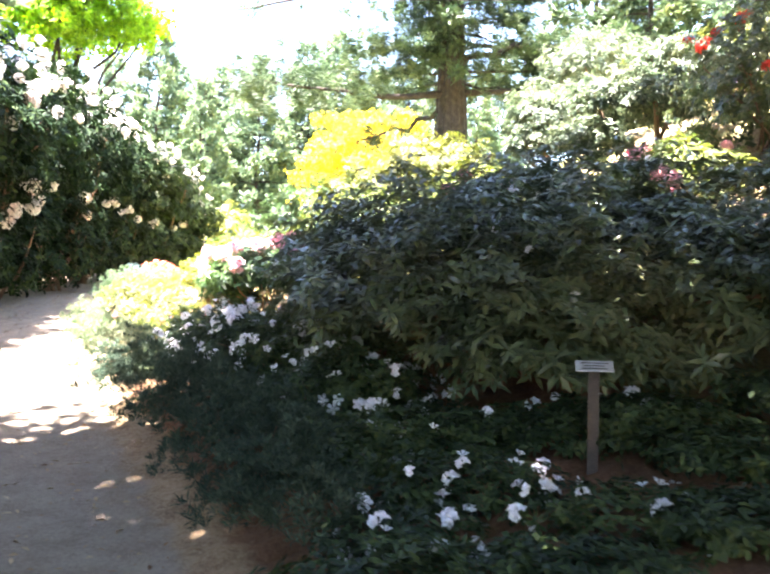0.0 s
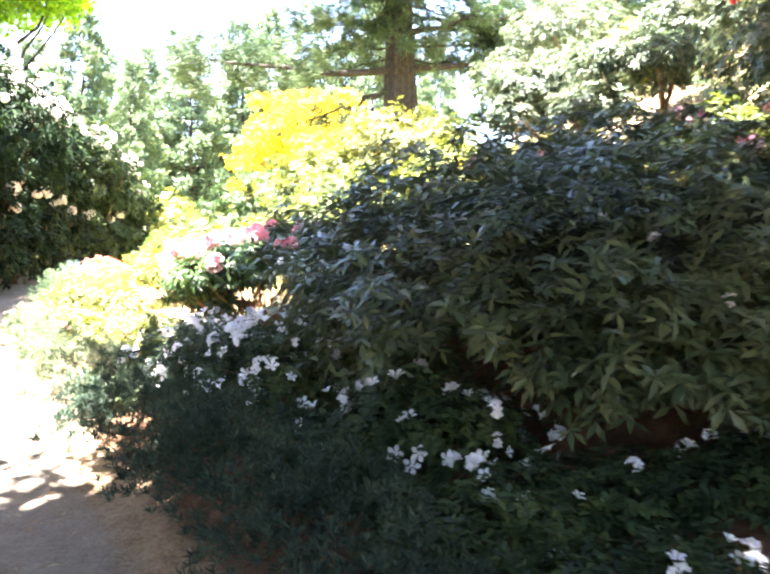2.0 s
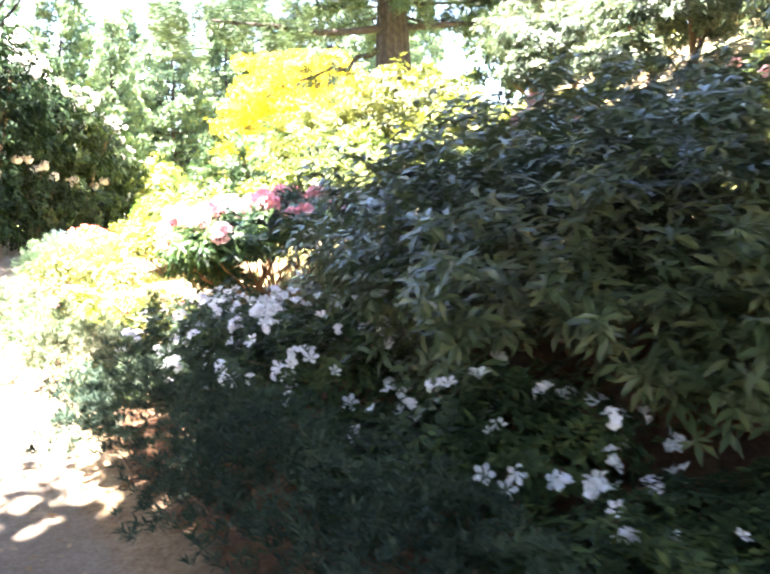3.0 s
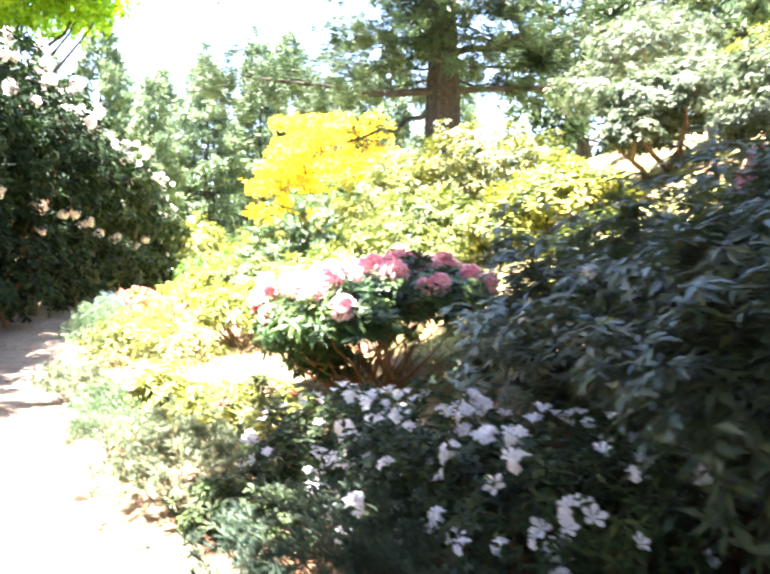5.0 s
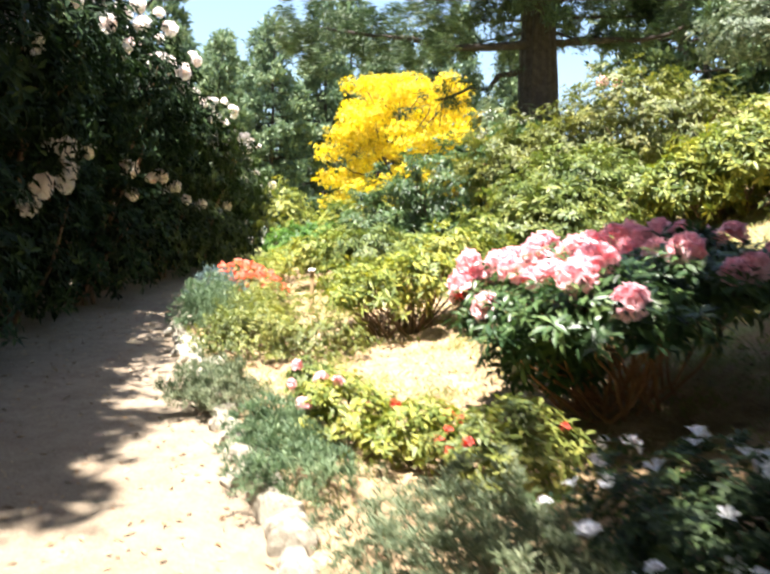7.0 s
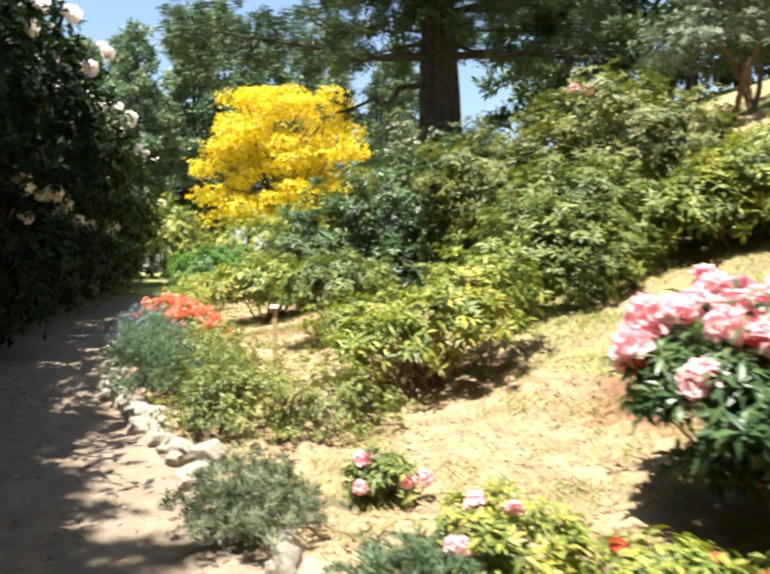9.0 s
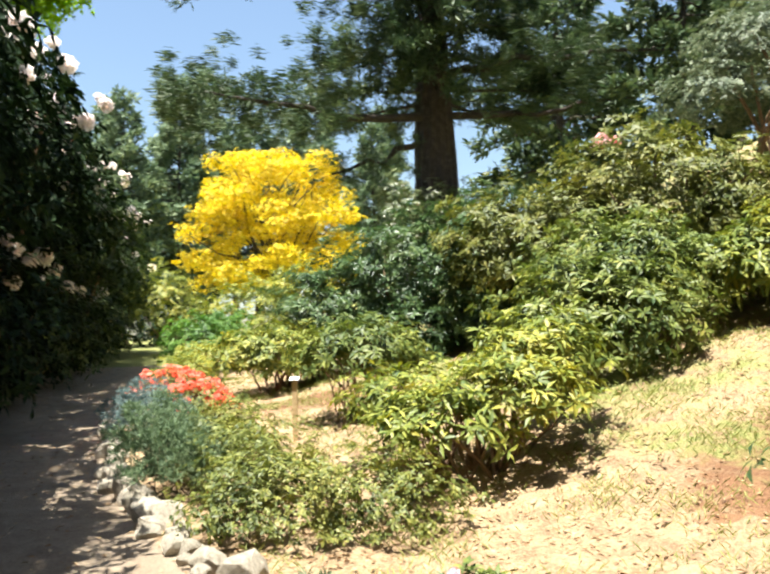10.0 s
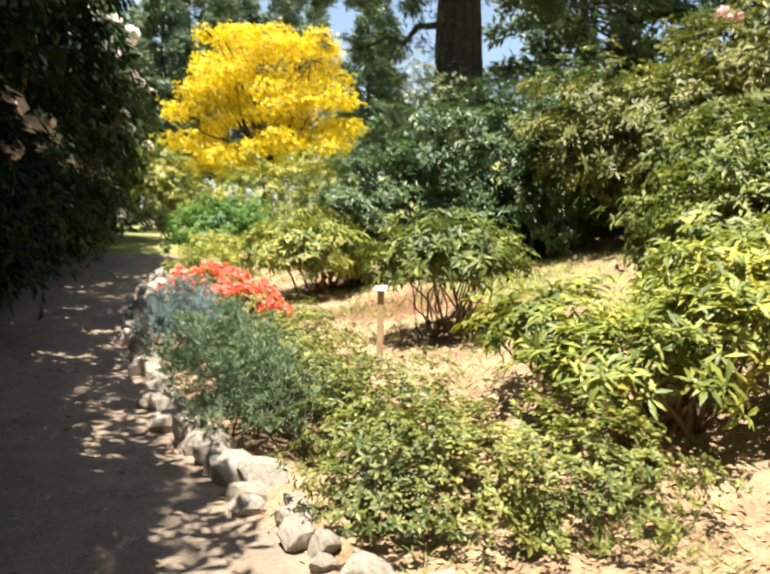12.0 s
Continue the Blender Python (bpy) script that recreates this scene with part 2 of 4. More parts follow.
def build_ground():
    xs, ys = graded(-1500, 1500, -9, 6, .12, 34), graded(-1500, 1500, -2, 30, .12, 34)
    X, Y = np.meshgrid(xs, ys)
    rng = np.random.default_rng(3)
    Z = land(X, Y)
    near = (X > -9) & (X < 6) & (Y > -2) & (Y < 30)
    on_bed = np.clip((X - edge(Y)) / .3, 0, 1)
    Z = Z + near * rng.normal(0, 1, Z.shape) * (.004 + .012 * on_bed)
    verts = np.stack([X, Y, Z], -1).reshape(-1, 3)
    ny, nx = X.shape
    i = np.arange(ny * nx).reshape(ny, nx)
    quads = np.stack([i[:-1, :-1], i[:-1, 1:], i[1:, 1:], i[1:, :-1]], -1).reshape(-1, 4)
    me = bpy.data.meshes.new("ground")
    fill(me, verts, quads)
    x, y = verts[:, 0], verts[:, 1]
    s = x - edge(y)
    zone = np.zeros((len(verts), 4), np.float32)
    zone[:, 0] = np.clip(.5 - s / .5, 0, 1)
    litter = 1.5 * np.exp(-(((x + .3) / 1.5) ** 2 + ((y - 12.9) / .9) ** 2)) + 1.3 * np.exp(-(((x + 2.6) / 1.6) ** 2 + ((y - 18.5) / .6) ** 2)) \
        + .7 * np.exp(-(((x + 1.0) / 2.2) ** 2 + ((y - 20.5) / .8) ** 2)) + .6 * np.exp(-(((x - .2) / 1.2) ** 2 + ((y - 11.3) / .8) ** 2))
    # Litter patches, plus the near bed darkened in colour for shade under shrubs.
    zone[:, 1] = np.clip(np.maximum(litter, np.clip((9.2 - y) / .8, 0, 1) * np.clip((s - .1) / .4, 0, 1)), 0, 1) * .95
    green = .5 + .5 * np.sin(x * 1.9 + 1.1 * np.sin(y * 1.3)) * np.sin(y * 1.5 + x * .6)
    zone[:, 2] = np.maximum(np.clip((y - 26.5) / 1.2, 0, 1), (.36 + .3 * green) * np.clip((s - 2.3) / 1.2, 0, 1))
    zone[:, 3] = 1
    a = me.attributes.new("zone", "FLOAT_COLOR", "POINT")
    a.data.foreach_set("color", zone.ravel())
    me.materials.append(ground_material())
    me.shade_smooth()
    return tagged(new("ground", me), "pale trodden earth path beside a straw-mulched garden bank", "ground", kind="structure")


def fill(me, verts, faces):
    """Verts and equal-sided faces, as arrays, into a mesh."""
    k = faces.shape[1]
    me.vertices.add(len(verts))
    me.vertices.foreach_set("co", np.asarray(verts, np.float32).ravel())
    me.loops.add(faces.size)
    me.loops.foreach_set("vertex_index", np.asarray(faces, np.int32).ravel())
    me.polygons.add(len(faces))
    me.polygons.foreach_set("loop_start", np.arange(0, faces.size, k, dtype=np.int32))
    me.update(calc_edges=True)


def array_part(name, verts, faces, material, parent, label="", smooth=False, kind=""):
    me = bpy.data.meshes.new(name)
    fill(me, verts, faces)
    me.materials.append(material)
    if smooth:
        me.shade_smooth()
    ob = new(name, me)
    ob.parent = parent
    return tagged(ob, label, kind=kind)


def shared_part(name, me, m, parent, label=""):
    ob = new(name, me)
    ob.parent = parent
    ob.matrix_basis = m
    return tagged(ob, label)


def thing(name, x, y, z, label, category, group=""):
    ob = new(name)
    ob.empty_display_size = .2
    ob.location = (x, y, z)
    return tagged(ob, label, category, group)


# ---- leaves, stems, flowers ----
def unit(v):
    return v / np.maximum(np.linalg.norm(v, axis=-1, keepdims=True), 1e-9)


def blades(at, along, up, length, width, droop=.12, fold=.18, plain=False):
    """Leaf blades: with a folded midrib, five corners and four triangles each; plain ones for far foliage have two."""
    along = unit(along)
    side = unit(np.cross(along, up))
    up = np.cross(side, along)
    L, W = length[:, None], width[:, None]
    mid = at + along * L * .52
    if plain:
        v = np.stack([at, mid - side * W * .5, at + along * L - up * L * droop, mid + side * W * .5 + up * W * fold], 1)
        idx = (np.arange(len(at)) * 4)[:, None, None] + np.array([[0, 3, 2], [0, 2, 1]])[None]
        return v.reshape(-1, 3), idx.reshape(-1, 3)
    v = np.stack([at, mid - side * W * .5 + up * W * fold, mid, mid + side * W * .5 + up * W * fold, at + along * L - up * L * droop], 1)
    f = np.array([[0, 3, 2], [2, 3, 4], [0, 2, 1], [2, 4, 1]])
    idx = (np.arange(len(at)) * 5)[:, None, None] + f[None]
    return v.reshape(-1, 3), idx.reshape(-1, 3)


def lobe_points(rng, lobes, count, shell=(.8, 1.02), low=-.55, rough=.16, clump=0.0):
    """Random points near the outer skin of a heap of ellipsoids, with the way outwards; clump: how far they gather in tufts with gaps between."""
    lobes = np.asarray(lobes, float)
    area = (lobes[:, 3] * lobes[:, 4] + lobes[:, 3] * lobes[:, 5] + lobes[:, 4] * lobes[:, 5])
    pick = rng.choice(len(lobes), count * 3, p=area / area.sum())
    d = unit(rng.normal(size=(count * 3, 3)))
    keep = d[:, 2] > low
    d, pick = d[keep], pick[keep]
    l = lobes[pick]
    wav = 1 + rough * (np.sin(d[:, 0] * 5 + pick) * np.sin(d[:, 1] * 6 + 2 * pick) + .6 * np.sin(d[:, 2] * 9 + d[:, 0] * 8 + pick))
    k = rng.uniform(shell[0] ** 2, shell[1] ** 2, len(d)) ** .5 * wav
    p = l[:, :3] + d * l[:, 3:] * k[:, None]
    if clump:
        q = p * (10.5 / np.clip(l[:, 3:].mean(1, keepdims=True), .3, 1.1))
        g = np.sin(q[:, 0] + 1.7 * np.sin(.6 * q[:, 1])) + np.sin(1.1 * q[:, 1] + 1.5 * np.sin(.7 * q[:, 2])) + np.sin(1.3 * q[:, 2] + 1.3 * np.sin(.8 * q[:, 0]))
        p = p + d * l[:, 3:] * (.07 * clump * g)[:, None]
        keep = g > -1.5 + 1.05 * clump
        p, d, l, pick = p[keep], d[keep], l[keep], pick[keep]
    inside = np.zeros(len(p), bool)
    for i, o in enumerate(lobes):
        q = (p - o[:3]) / o[3:]
        inside |= (pick != i) & ((q * q).sum(1) < .68 * shell[0] ** 2)
    ok = ~inside
    return p[ok][:count], unit(d / l[:, 3:] * l[:, 3:].mean(1, keepdims=True))[ok][:count]


def whorl_leaves(rng, p, nrm, per, length, width, lift=.45, tilt=(-.25, .6), droop=.12, plain=False):
    """Leaves in whorls round shoot tips."""
    axis = unit(nrm + np.array([0, 0, lift]) + rng.normal(0, .28, p.shape))
    a = unit(np.cross(axis, rng.normal(size=p.shape)))
    b = np.cross(axis, a)
    th = (np.arange(per) / per * 2 * np.pi)[None] + rng.uniform(0, 6.28, (len(p), 1)) + rng.normal(0, .25, (len(p), per))
    radial = a[:, None] * np.cos(th)[..., None] + b[:, None] * np.sin(th)[..., None]
    t = rng.uniform(*tilt, (len(p), per, 1))
    along = (radial * np.cos(t) + axis[:, None] * np.sin(t)).reshape(-1, 3)
    up = np.repeat(axis, per, 0) + rng.normal(0, .15, (len(p) * per, 3))
    n = len(p) * per
    L = length * rng.uniform(.65, 1.15, n)
    at = np.repeat(p, per, 0) + rng.normal(0, length * .08, (n, 3))
    return blades(at, along, up, L, L * width * rng.uniform(.85, 1.15, n), droop, plain=plain)


def tube(points, radii, sides=6):
    """A tapered tube along points; verts and quads."""
    P = np.asarray(points, float)
    T = unit(np.gradient(P, axis=0))
    ref = np.array([.3, .9, .2]) if abs(T[0][2]) > .8 else np.array([0, 0, 1.])
    A = unit(np.cross(T, ref))
    B = np.cross(T, A)
    th = np.linspace(0, 2 * np.pi, sides, endpoint=False)
    V = P[:, None] + (A[:, None] * np.cos(th)[None, :, None] + B[:, None] * np.sin(th)[None, :, None]) * np.asarray(radii)[:, None, None]
    n = len(P)
    i = np.arange(n * sides).reshape(n, sides)
    j = np.roll(i, -1, 1)
    q = np.stack([i[:-1], j[:-1], j[1:], i[1:]], -1).reshape(-1, 4)
    return V.reshape(-1, 3), q


def join(pieces):
    vs, fs, k = [], [], 0
    for v, f in pieces:
        vs.append(v)
        fs.append(f + k)
        k += len(v)
    return np.concatenate(vs), np.concatenate(fs)


def bent(rng, a, b, n=6, sag=.12):
    a, b = np.asarray(a, float), np.asarray(b, float)
    t = np.linspace(0, 1, n)[:, None]
    off = rng.normal(0, sag, 3) * np.linalg.norm(b - a)
    w = rng.normal(0, .02, (n, 3)) * np.linalg.norm(b - a)
    return a + (b - a) * t + off * (t * (1 - t)) * 2 + w * t * (1 - t) * 4


def petals_mesh(name, material, r=.03, cup=.35, count=5, width=1.25):
    """One open flower, facing +z, of broad petals that meet in its throat."""
    v, f = [(0, 0, -.25 * r)], []
    for i in range(count):
        a = i / count * 2 * math.pi
        c, s = math.cos(a), math.sin(a)
        k = len(v)
        for rad, lat, h in ((.62, -.45 * width, cup * .55), (.66, .0, cup * .42), (.62, .45 * width, cup * .55), (1.0, -.2 * width, cup * .62), (1.0, .2 * width, cup * .62)):
            v.append(((rad * c - lat * s) * r, (rad * s + lat * c) * r, h * r))
        f += [(0, k + 1, k), (0, k + 2, k + 1), (k, k + 1, k + 3), (k + 1, k + 4, k + 3), (k + 1, k + 2, k + 4)]
    me = bpy.data.meshes.new(name)
    me.from_pydata(v, [], f)
    me.materials.append(material)
    me.shade_smooth()
    return me


def truss_mesh(name, material, seed, r=.075, florets=15):
    """A dome of open funnel-shaped florets that spring from one point, as on a rhododendron."""
    rng = np.random.default_rng(seed)
    d = unit(rng.normal(size=(florets * 2, 3)) + np.array([0, 0, .35]))
    d = d[d[:, 2] > -.35][:florets]
    vs, fs = [(0, 0, 0)], []
    for q in d:
        rot = Vector(q).to_track_quat("Z", "X").to_matrix()
        k = len(vs)
        spin, size, out = rng.uniform(0, 6.28), r * rng.uniform(.5, .68), rng.uniform(.68, .9)
        vs.append((Vector(q) * r * (out - .3))[:])
        fs.append((0, k, k + 1))
        for i in range(5):
            a = spin + i / 5 * 2 * math.pi
            c, s = math.cos(a), math.sin(a)
            b = len(vs)
            for rad, lat, h in ((.65, -.44, .1 + rng.normal(0, .08)), (.65, .44, .1 + rng.normal(0, .08)), (1.05, 0, .18 + rng.normal(0, .14))):
                p = rot @ Vector(((rad * c - lat * s) * size, (rad * s + lat * c) * size, h * size)) + Vector(q) * r * out
                vs.append(p[:])
            fs += [(k, b + 1, b), (b, b + 1, b + 2)]
    me = bpy.data.meshes.new(name)
    me.from_pydata(vs, [], fs)
    me.materials.append(material)
    return me


def scatter_flowers(rng, parent, lobes, meshes, count, name, low=.0, shell=(1.0, 1.06), scale=(.8, 1.2), box=None, label="", lift=.3):
    p, nrm = lobe_points(rng, lobes, count * (8 if box else 1), shell, low)
    if box:
        keep = (p[:, 0] > box[0]) & (p[:, 0] < box[1]) & (p[:, 1] > box[2]) & (p[:, 1] < box[3])
        p, nrm = p[keep][:count], nrm[keep][:count]
    base = parent.location
    for q, d in zip(p, nrm):
        way = Vector(d) + Vector((rng.normal(0, .25), rng.normal(0, .25), lift + rng.normal(0, .2)))
        m = Matrix.LocRotScale(Vector(q) - base, way.to_track_quat("Z", "Y"), Vector((1, 1, 1)) * rng.uniform(*scale))
        shared_part(name, meshes[int(rng.integers(len(meshes)))], m, parent, label)


def shrub(name, label, category, seed, lobes, leaf, count, per=8, length=.11, width=.3, stems=6, stem_material=None, inner=.35,
          lift=.8, tilt=(-.3, .5), group="", low=-.55, rough=.16, stem_r=.02, base=None, droop=.12, plain=False, clump=1.0):
    """A shrub: an Empty at its base with foliage and stems. Lobes: x, y, height of the middle over the ground, three radii."""
    rng = np.random.default_rng(seed)
    lobes = [(x, y, landz(x, y) + h, rx, ry, rz) for x, y, h, rx, ry, rz in lobes]
    cx, cy = base if base else (float(np.mean([l[0] for l in lobes])), float(np.mean([l[1] for l in lobes])))
    cz = landz(cx, cy)
    ob = thing(name, cx, cy, cz - .01, label, category, group)
    o = np.array([cx, cy, cz - .01])
    p, nrm = lobe_points(rng, lobes, count, low=low, rough=rough, clump=clump)
    pi_, ni = lobe_points(rng, lobes, int(count * inner), (.45, .8), low, rough)
    p, nrm = np.concatenate([p, pi_]), np.concatenate([nrm, ni])
    ok = p[:, 2] > land(p[:, 0], p[:, 1]) + .04
    p, nrm = p[ok], nrm[ok]
    v, f = whorl_leaves(rng, p, nrm, per, length, width, lift, tilt, droop, plain)
    array_part("foliage", v - o, f, leaf, ob)
    for k in range(stems):
        l = lobes[k % len(lobes)]
        d = unit(rng.normal(size=3) * np.array([1, 1, .3]) + np.array([0, 0, .35]))
        tip = np.array(l[:3]) + d * np.array(l[3:]) * .82
        rt = o + np.array([rng.normal(0, .1), rng.normal(0, .1), 0]) + .35 * np.array([l[0] - cx, l[1] - cy, 0])
        rt[2] = landz(rt[0], rt[1]) - .03
        pts = bent(rng, rt, tip)
        vv, ff = tube(pts, np.linspace(stem_r, stem_r * .35, len(pts)) * rng.uniform(.8, 1.2), 5)
        array_part("stem", vv - o, ff, stem_material or STEM, ob, smooth=True)
    return ob, lobes, rng


build_ground()

# ---- flower meshes ----
FLOWER_WHITE = [petals_mesh("flower_white", PETAL_WHITE, .036, c, 5, .75) for c in (.5, .95)] + [truss_mesh("flower_white_cluster", PETAL_WHITE, s, .04, 5) for s in (5, 6)]
FLOWER_ORANGE = [petals_mesh("flower_orange", PETAL_ORANGE, .045, .8), truss_mesh("flower_orange_truss", PETAL_ORANGE, 4, .055, 9)]
TRUSS_PINK = [truss_mesh("truss_pink", PETAL_PINK, s, .085, 16) for s in (1, 2, 3)]
TRUSS_RED = [truss_mesh("truss_red", PETAL_RED, 8, .06, 12)]
TRUSS_BLUSH = [truss_mesh("truss_blush", PETAL_BLUSH, s, .085, 16) for s in (11, 12, 13)]

# ---- the bank, from the start of the walk ----
big, lob, rng = shrub("rhododendron", "large dark-leaved rhododendron mound in shade, few pale flowers", "shrub", 21,
    [(.4, 6.35, .8, 1.2, 1.1, .78), (1.6, 6.5, .66, 1.2, 1.2, .8), (.1, 7.8, .68, 1.05, 1.2, .78), (1.6, 8.2, .72, 1.4, 1.3, .76), (3.0, 7.0, .32, 1.3, 1.5, .76),
     (-.25, 8.8, .5, .8, .7, .6), (1.3, 5.75, .42, 1.0, .75, .5), (2.6, 5.6, .4, 1.0, .9, .55)], LEAF_DARK, 7600, 8, .125, .27, 14, lift=1.5, tilt=(-.35, .3), rough=.22, low=-.62, base=(1.1, 7.2), stem_r=.03)
scatter_flowers(rng, big, lob, FLOWER_WHITE, 38, "flower", .1)
scatter_flowers(rng, big, lob, TRUSS_PINK, 7, "flower_truss", .5, box=(.6, 3, 7.6, 10))

WHITE_AZ = "low azalea with scattered white open flowers"
for sd, lb, n, fl in ((31, [(-.95, 6.95, .28, .6, .55, .4), (-1.4, 7.55, .28, .5, .55, .42)], 900, 72), (32, [(-1.75, 8.6, .2, .6, .6, .34)], 520, 34),
                      (33, [(-.2, 5.75, .22, .6, .5, .32)], 520, 26), (34, [(.3, 4.95, .1, .5, .3, .2), (1.5, 5.1, .04, .5, .3, .14)], 420, 24), (35, [(.45, 4.2, .06, .5, .35, .18), (1.25, 3.8, .0, .6, .35, .14), (.1, 3.75, .02, .4, .35, .13)], 800, 30)):
    az, lob, rng = shrub("azalea", WHITE_AZ, "shrub", sd, lb, LEAF_LOW, int(n * 1.3), 6, .055, .4, 10, plain=True, group="white azaleas", low=-.45, inner=.8, stem_r=.009)
    scatter_flowers(rng, az, lob, FLOWER_WHITE, int(fl * 1.9), "flower", -.2, shell=(1.02, 1.1), scale=(.75, 1.3))

# Dark low leaves, added mainly so that the shaded bed reads darker.
for sd, lb in ((28, [(-2.25, 8.1, .06, .4, .4, .2), (-.6, 6.0, .1, .5, .5, .26)]), (37, [(1.9, 4.3, .02, .6, .45, .14), (2.6, 4.7, .03, .6, .5, .16)]), (29, [(.95, 4.95, .05, .6, .4, .17), (1.7, 4.75, .05, .55, .35, .17)]), (30, [(.9, 3.3, .02, .5, .3, .12), (1.7, 3.5, .02, .5, .35, .12)]), (38, [(-.05, 4.75, .08, .5, .4, .22), (.1, 3.3, .03, .5, .35, .14)])):
    shrub("groundcover", "dense dark low groundcover added to deepen the shade by the rhododendron", "shrub", sd, lb, LEAF_LOW, 900, 6, .06, .42, 6, low=-.5, inner=.8, stem_r=.006, group="shaded groundcover", plain=True)

HEATH = "low grey-green needle-leaved heath at the path edge"
for sd, lb, n in ((40, [(-.45, 4.0, .1, .4, .45, .26)], 420), (41, [(-.7, 4.85, .12, .55, .6, .34)], 620), (42, [(-1.2, 5.7, .15, .5, .55, .36)], 620), (43, [(-1.85, 6.75, .15, .5, .6, .36)], 620), (44, [(-2.7, 8.5, .14, .45, .5, .34)], 560),
                  (45, [(-4.2, 11.75, .1, .33, .34, .27)], 420), (46, [(-3.6, 10.65, .08, .3, .28, .2)], 260), (47, [(-5.2, 17.4, .18, .4, .6, .36)], 520), (48, [(-4.95, 15.9, .18, .42, .6, .38)], 560),
                  (49, [(-4.85, 14.95, .16, .36, .4, .34)], 420), (50, [(-3.45, 9.9, .1, .3, .36, .22)], 260)):
    # Heaths below 44 take the leaf colour with shade put in.
    shrub("heath", HEATH, "shrub", sd, lb, LEAF_GREY if sd in (44, 45) else LEAF_HEATH_SHADED if sd < 44 else LEAF_BLUE if sd == 47 else LEAF_HEATH, int(n * 1.35), 9, .055, .14, 5, plain=True, group="edging heaths", lift=1.2, tilt=(.35, 1.2), low=-.1, rough=.32, stem_r=.007, inner=.5)

pink, lob, rng = shrub("rhododendron", "leggy rhododendron with bare reddish stems and pink flower trusses", "shrub", 61,
    [(-1.7, 10.2, .68, .5, .45, .3), (-1.1, 10.6, .7, .6, .6, .34), (-2.05, 11.0, .62, .4, .45, .28), (-1.6, 11.3, .66, .7, .6, .34), (-.9, 11.4, .6, .5, .5, .32), (-2.0, 10.6, .5, .35, .35, .22), (-1.85, 11.0, .25, .35, .3, .16)], LEAF_DEEP, 1020, 8, .13, .28, 52, STEM_RED, low=-.25, base=(-1.4, 11.0), stem_r=.013)
scatter_flowers(rng, pink, lob[:5], TRUSS_PINK, 95, "flower_truss", .3, shell=(1.04, 1.14), scale=(.85, 1.25))
scatter_flowers(rng, pink, lob, TRUSS_RED, 2, "flower_truss", .1, box=(-2.8, -1.9, 9.8, 11.2))

for sd, x, y, r, mat, meshes, n, lab in ((71, -2.35, 9.75, .36, LEAF_AZALEA, TRUSS_RED, 7, "small azalea with a few red flowers on pale mulch"), (72, -3.2, 10.75, .34, LEAF_YELLOW, TRUSS_PINK, 5, "small yellowish azalea with pink buds on pale mulch"),
                                     (73, -3.5, 12.0, .2, LEAF_MID, TRUSS_PINK, 5, "tiny azalea seedling with pink flowers on pale mulch"), (74, -2.75, 10.3, .3, LEAF_YELLOW, TRUSS_RED, 2, "small yellowish azalea on pale mulch")):
    az, lob, rng = shrub("azalea", lab, "shrub", sd, [(x, y, r * .5, r, r, r * .75)], mat, int(1500 * r * r) + 40, 7, .075, .32, 6, low=-.3, stem_r=.007)
    scatter_flowers(rng, az, lob, meshes, n, "flower", .1, scale=(.4, .6))

shrub("azalea", "spreading small-leaved azalea without flowers beside the stones", "shrub", 81,
    [(-4.2, 13.7, .14, .55, .45, .34), (-3.6, 13.6, .14, .5, .4, .34), (-4.25, 14.5, .16, .45, .55, .32), (-4.5, 15.5, .16, .4, .6, .32), (-4.4, 16.6, .14, .36, .6, .3)], LEAF_AZALEA, 3600, 6, .042, .42, 16, low=-.35, stem_r=.008, rough=.3, inner=.25, plain=True)
shrub("rhododendron", "open rhododendron with long yellow-green leaves on the bank", "shrub", 82,
    [(-3.0, 14.15, .42, .5, .45, .26), (-2.4, 14.2, .52, .5, .5, .3), (-3.1, 14.9, .46, .45, .5, .28), (-2.05, 14.65, .62, .5, .5, .34)], LEAF_YELLOW, 760, 8, .12, .27, 46, low=-.4, inner=.12, rough=.26, base=(-2.75, 14.3), stem_r=.016)
shrub("rhododendron", "twiggy young rhododendron behind a plant label", "shrub", 83, [(-3.2, 16.9, .66, .5, .45, .34), (-2.8, 17.2, .6, .45, .45, .34)], LEAF_MID, 360, 8, .12, .28, 30, low=-.45, rough=.3, stem_r=.011)
shrub("rhododendron", "rounded yellow-green rhododendron on reddish mulch", "shrub", 84, [(-3.8, 20.0, .5, .66, .6, .42), (-3.5, 20.3, .5, .5, .5, .4)], LEAF_YELLOW, 560, 8, .12, .3, 14, low=-.45)
orange, lob, rng = shrub("azalea", "orange-red flowering azalea beside the path", "shrub", 85, [(-5.0, 18.2, .34, .4, .42, .28), (-4.7, 17.9, .24, .36, .36, .26)], LEAF_AZALEA, 420, 6, .06, .36, 14, low=-.4, stem_r=.009)
scatter_flowers(rng, orange, lob, FLOWER_ORANGE, 150, "flower", -.15, scale=(.6, 1.15))
shrub("rhododendron", "broad dark green rhododendron at the top of the bed", "shrub", 86,
    [(-2.7, 20.6, .85, .9, .85, .85), (-1.5, 20.4, 1.1, 1.1, 1.0, .95), (-.6, 20.0, 1.2, .9, .85, .8), (-.75, 19.5, .5, .9, .7, .6), (-1.8, 19.6, .38, .8, .5, .42)], LEAF_DEEP, 3800, 8, .11, .3, 18, low=-.85, rough=.24, stem_r=.03, plain=True)
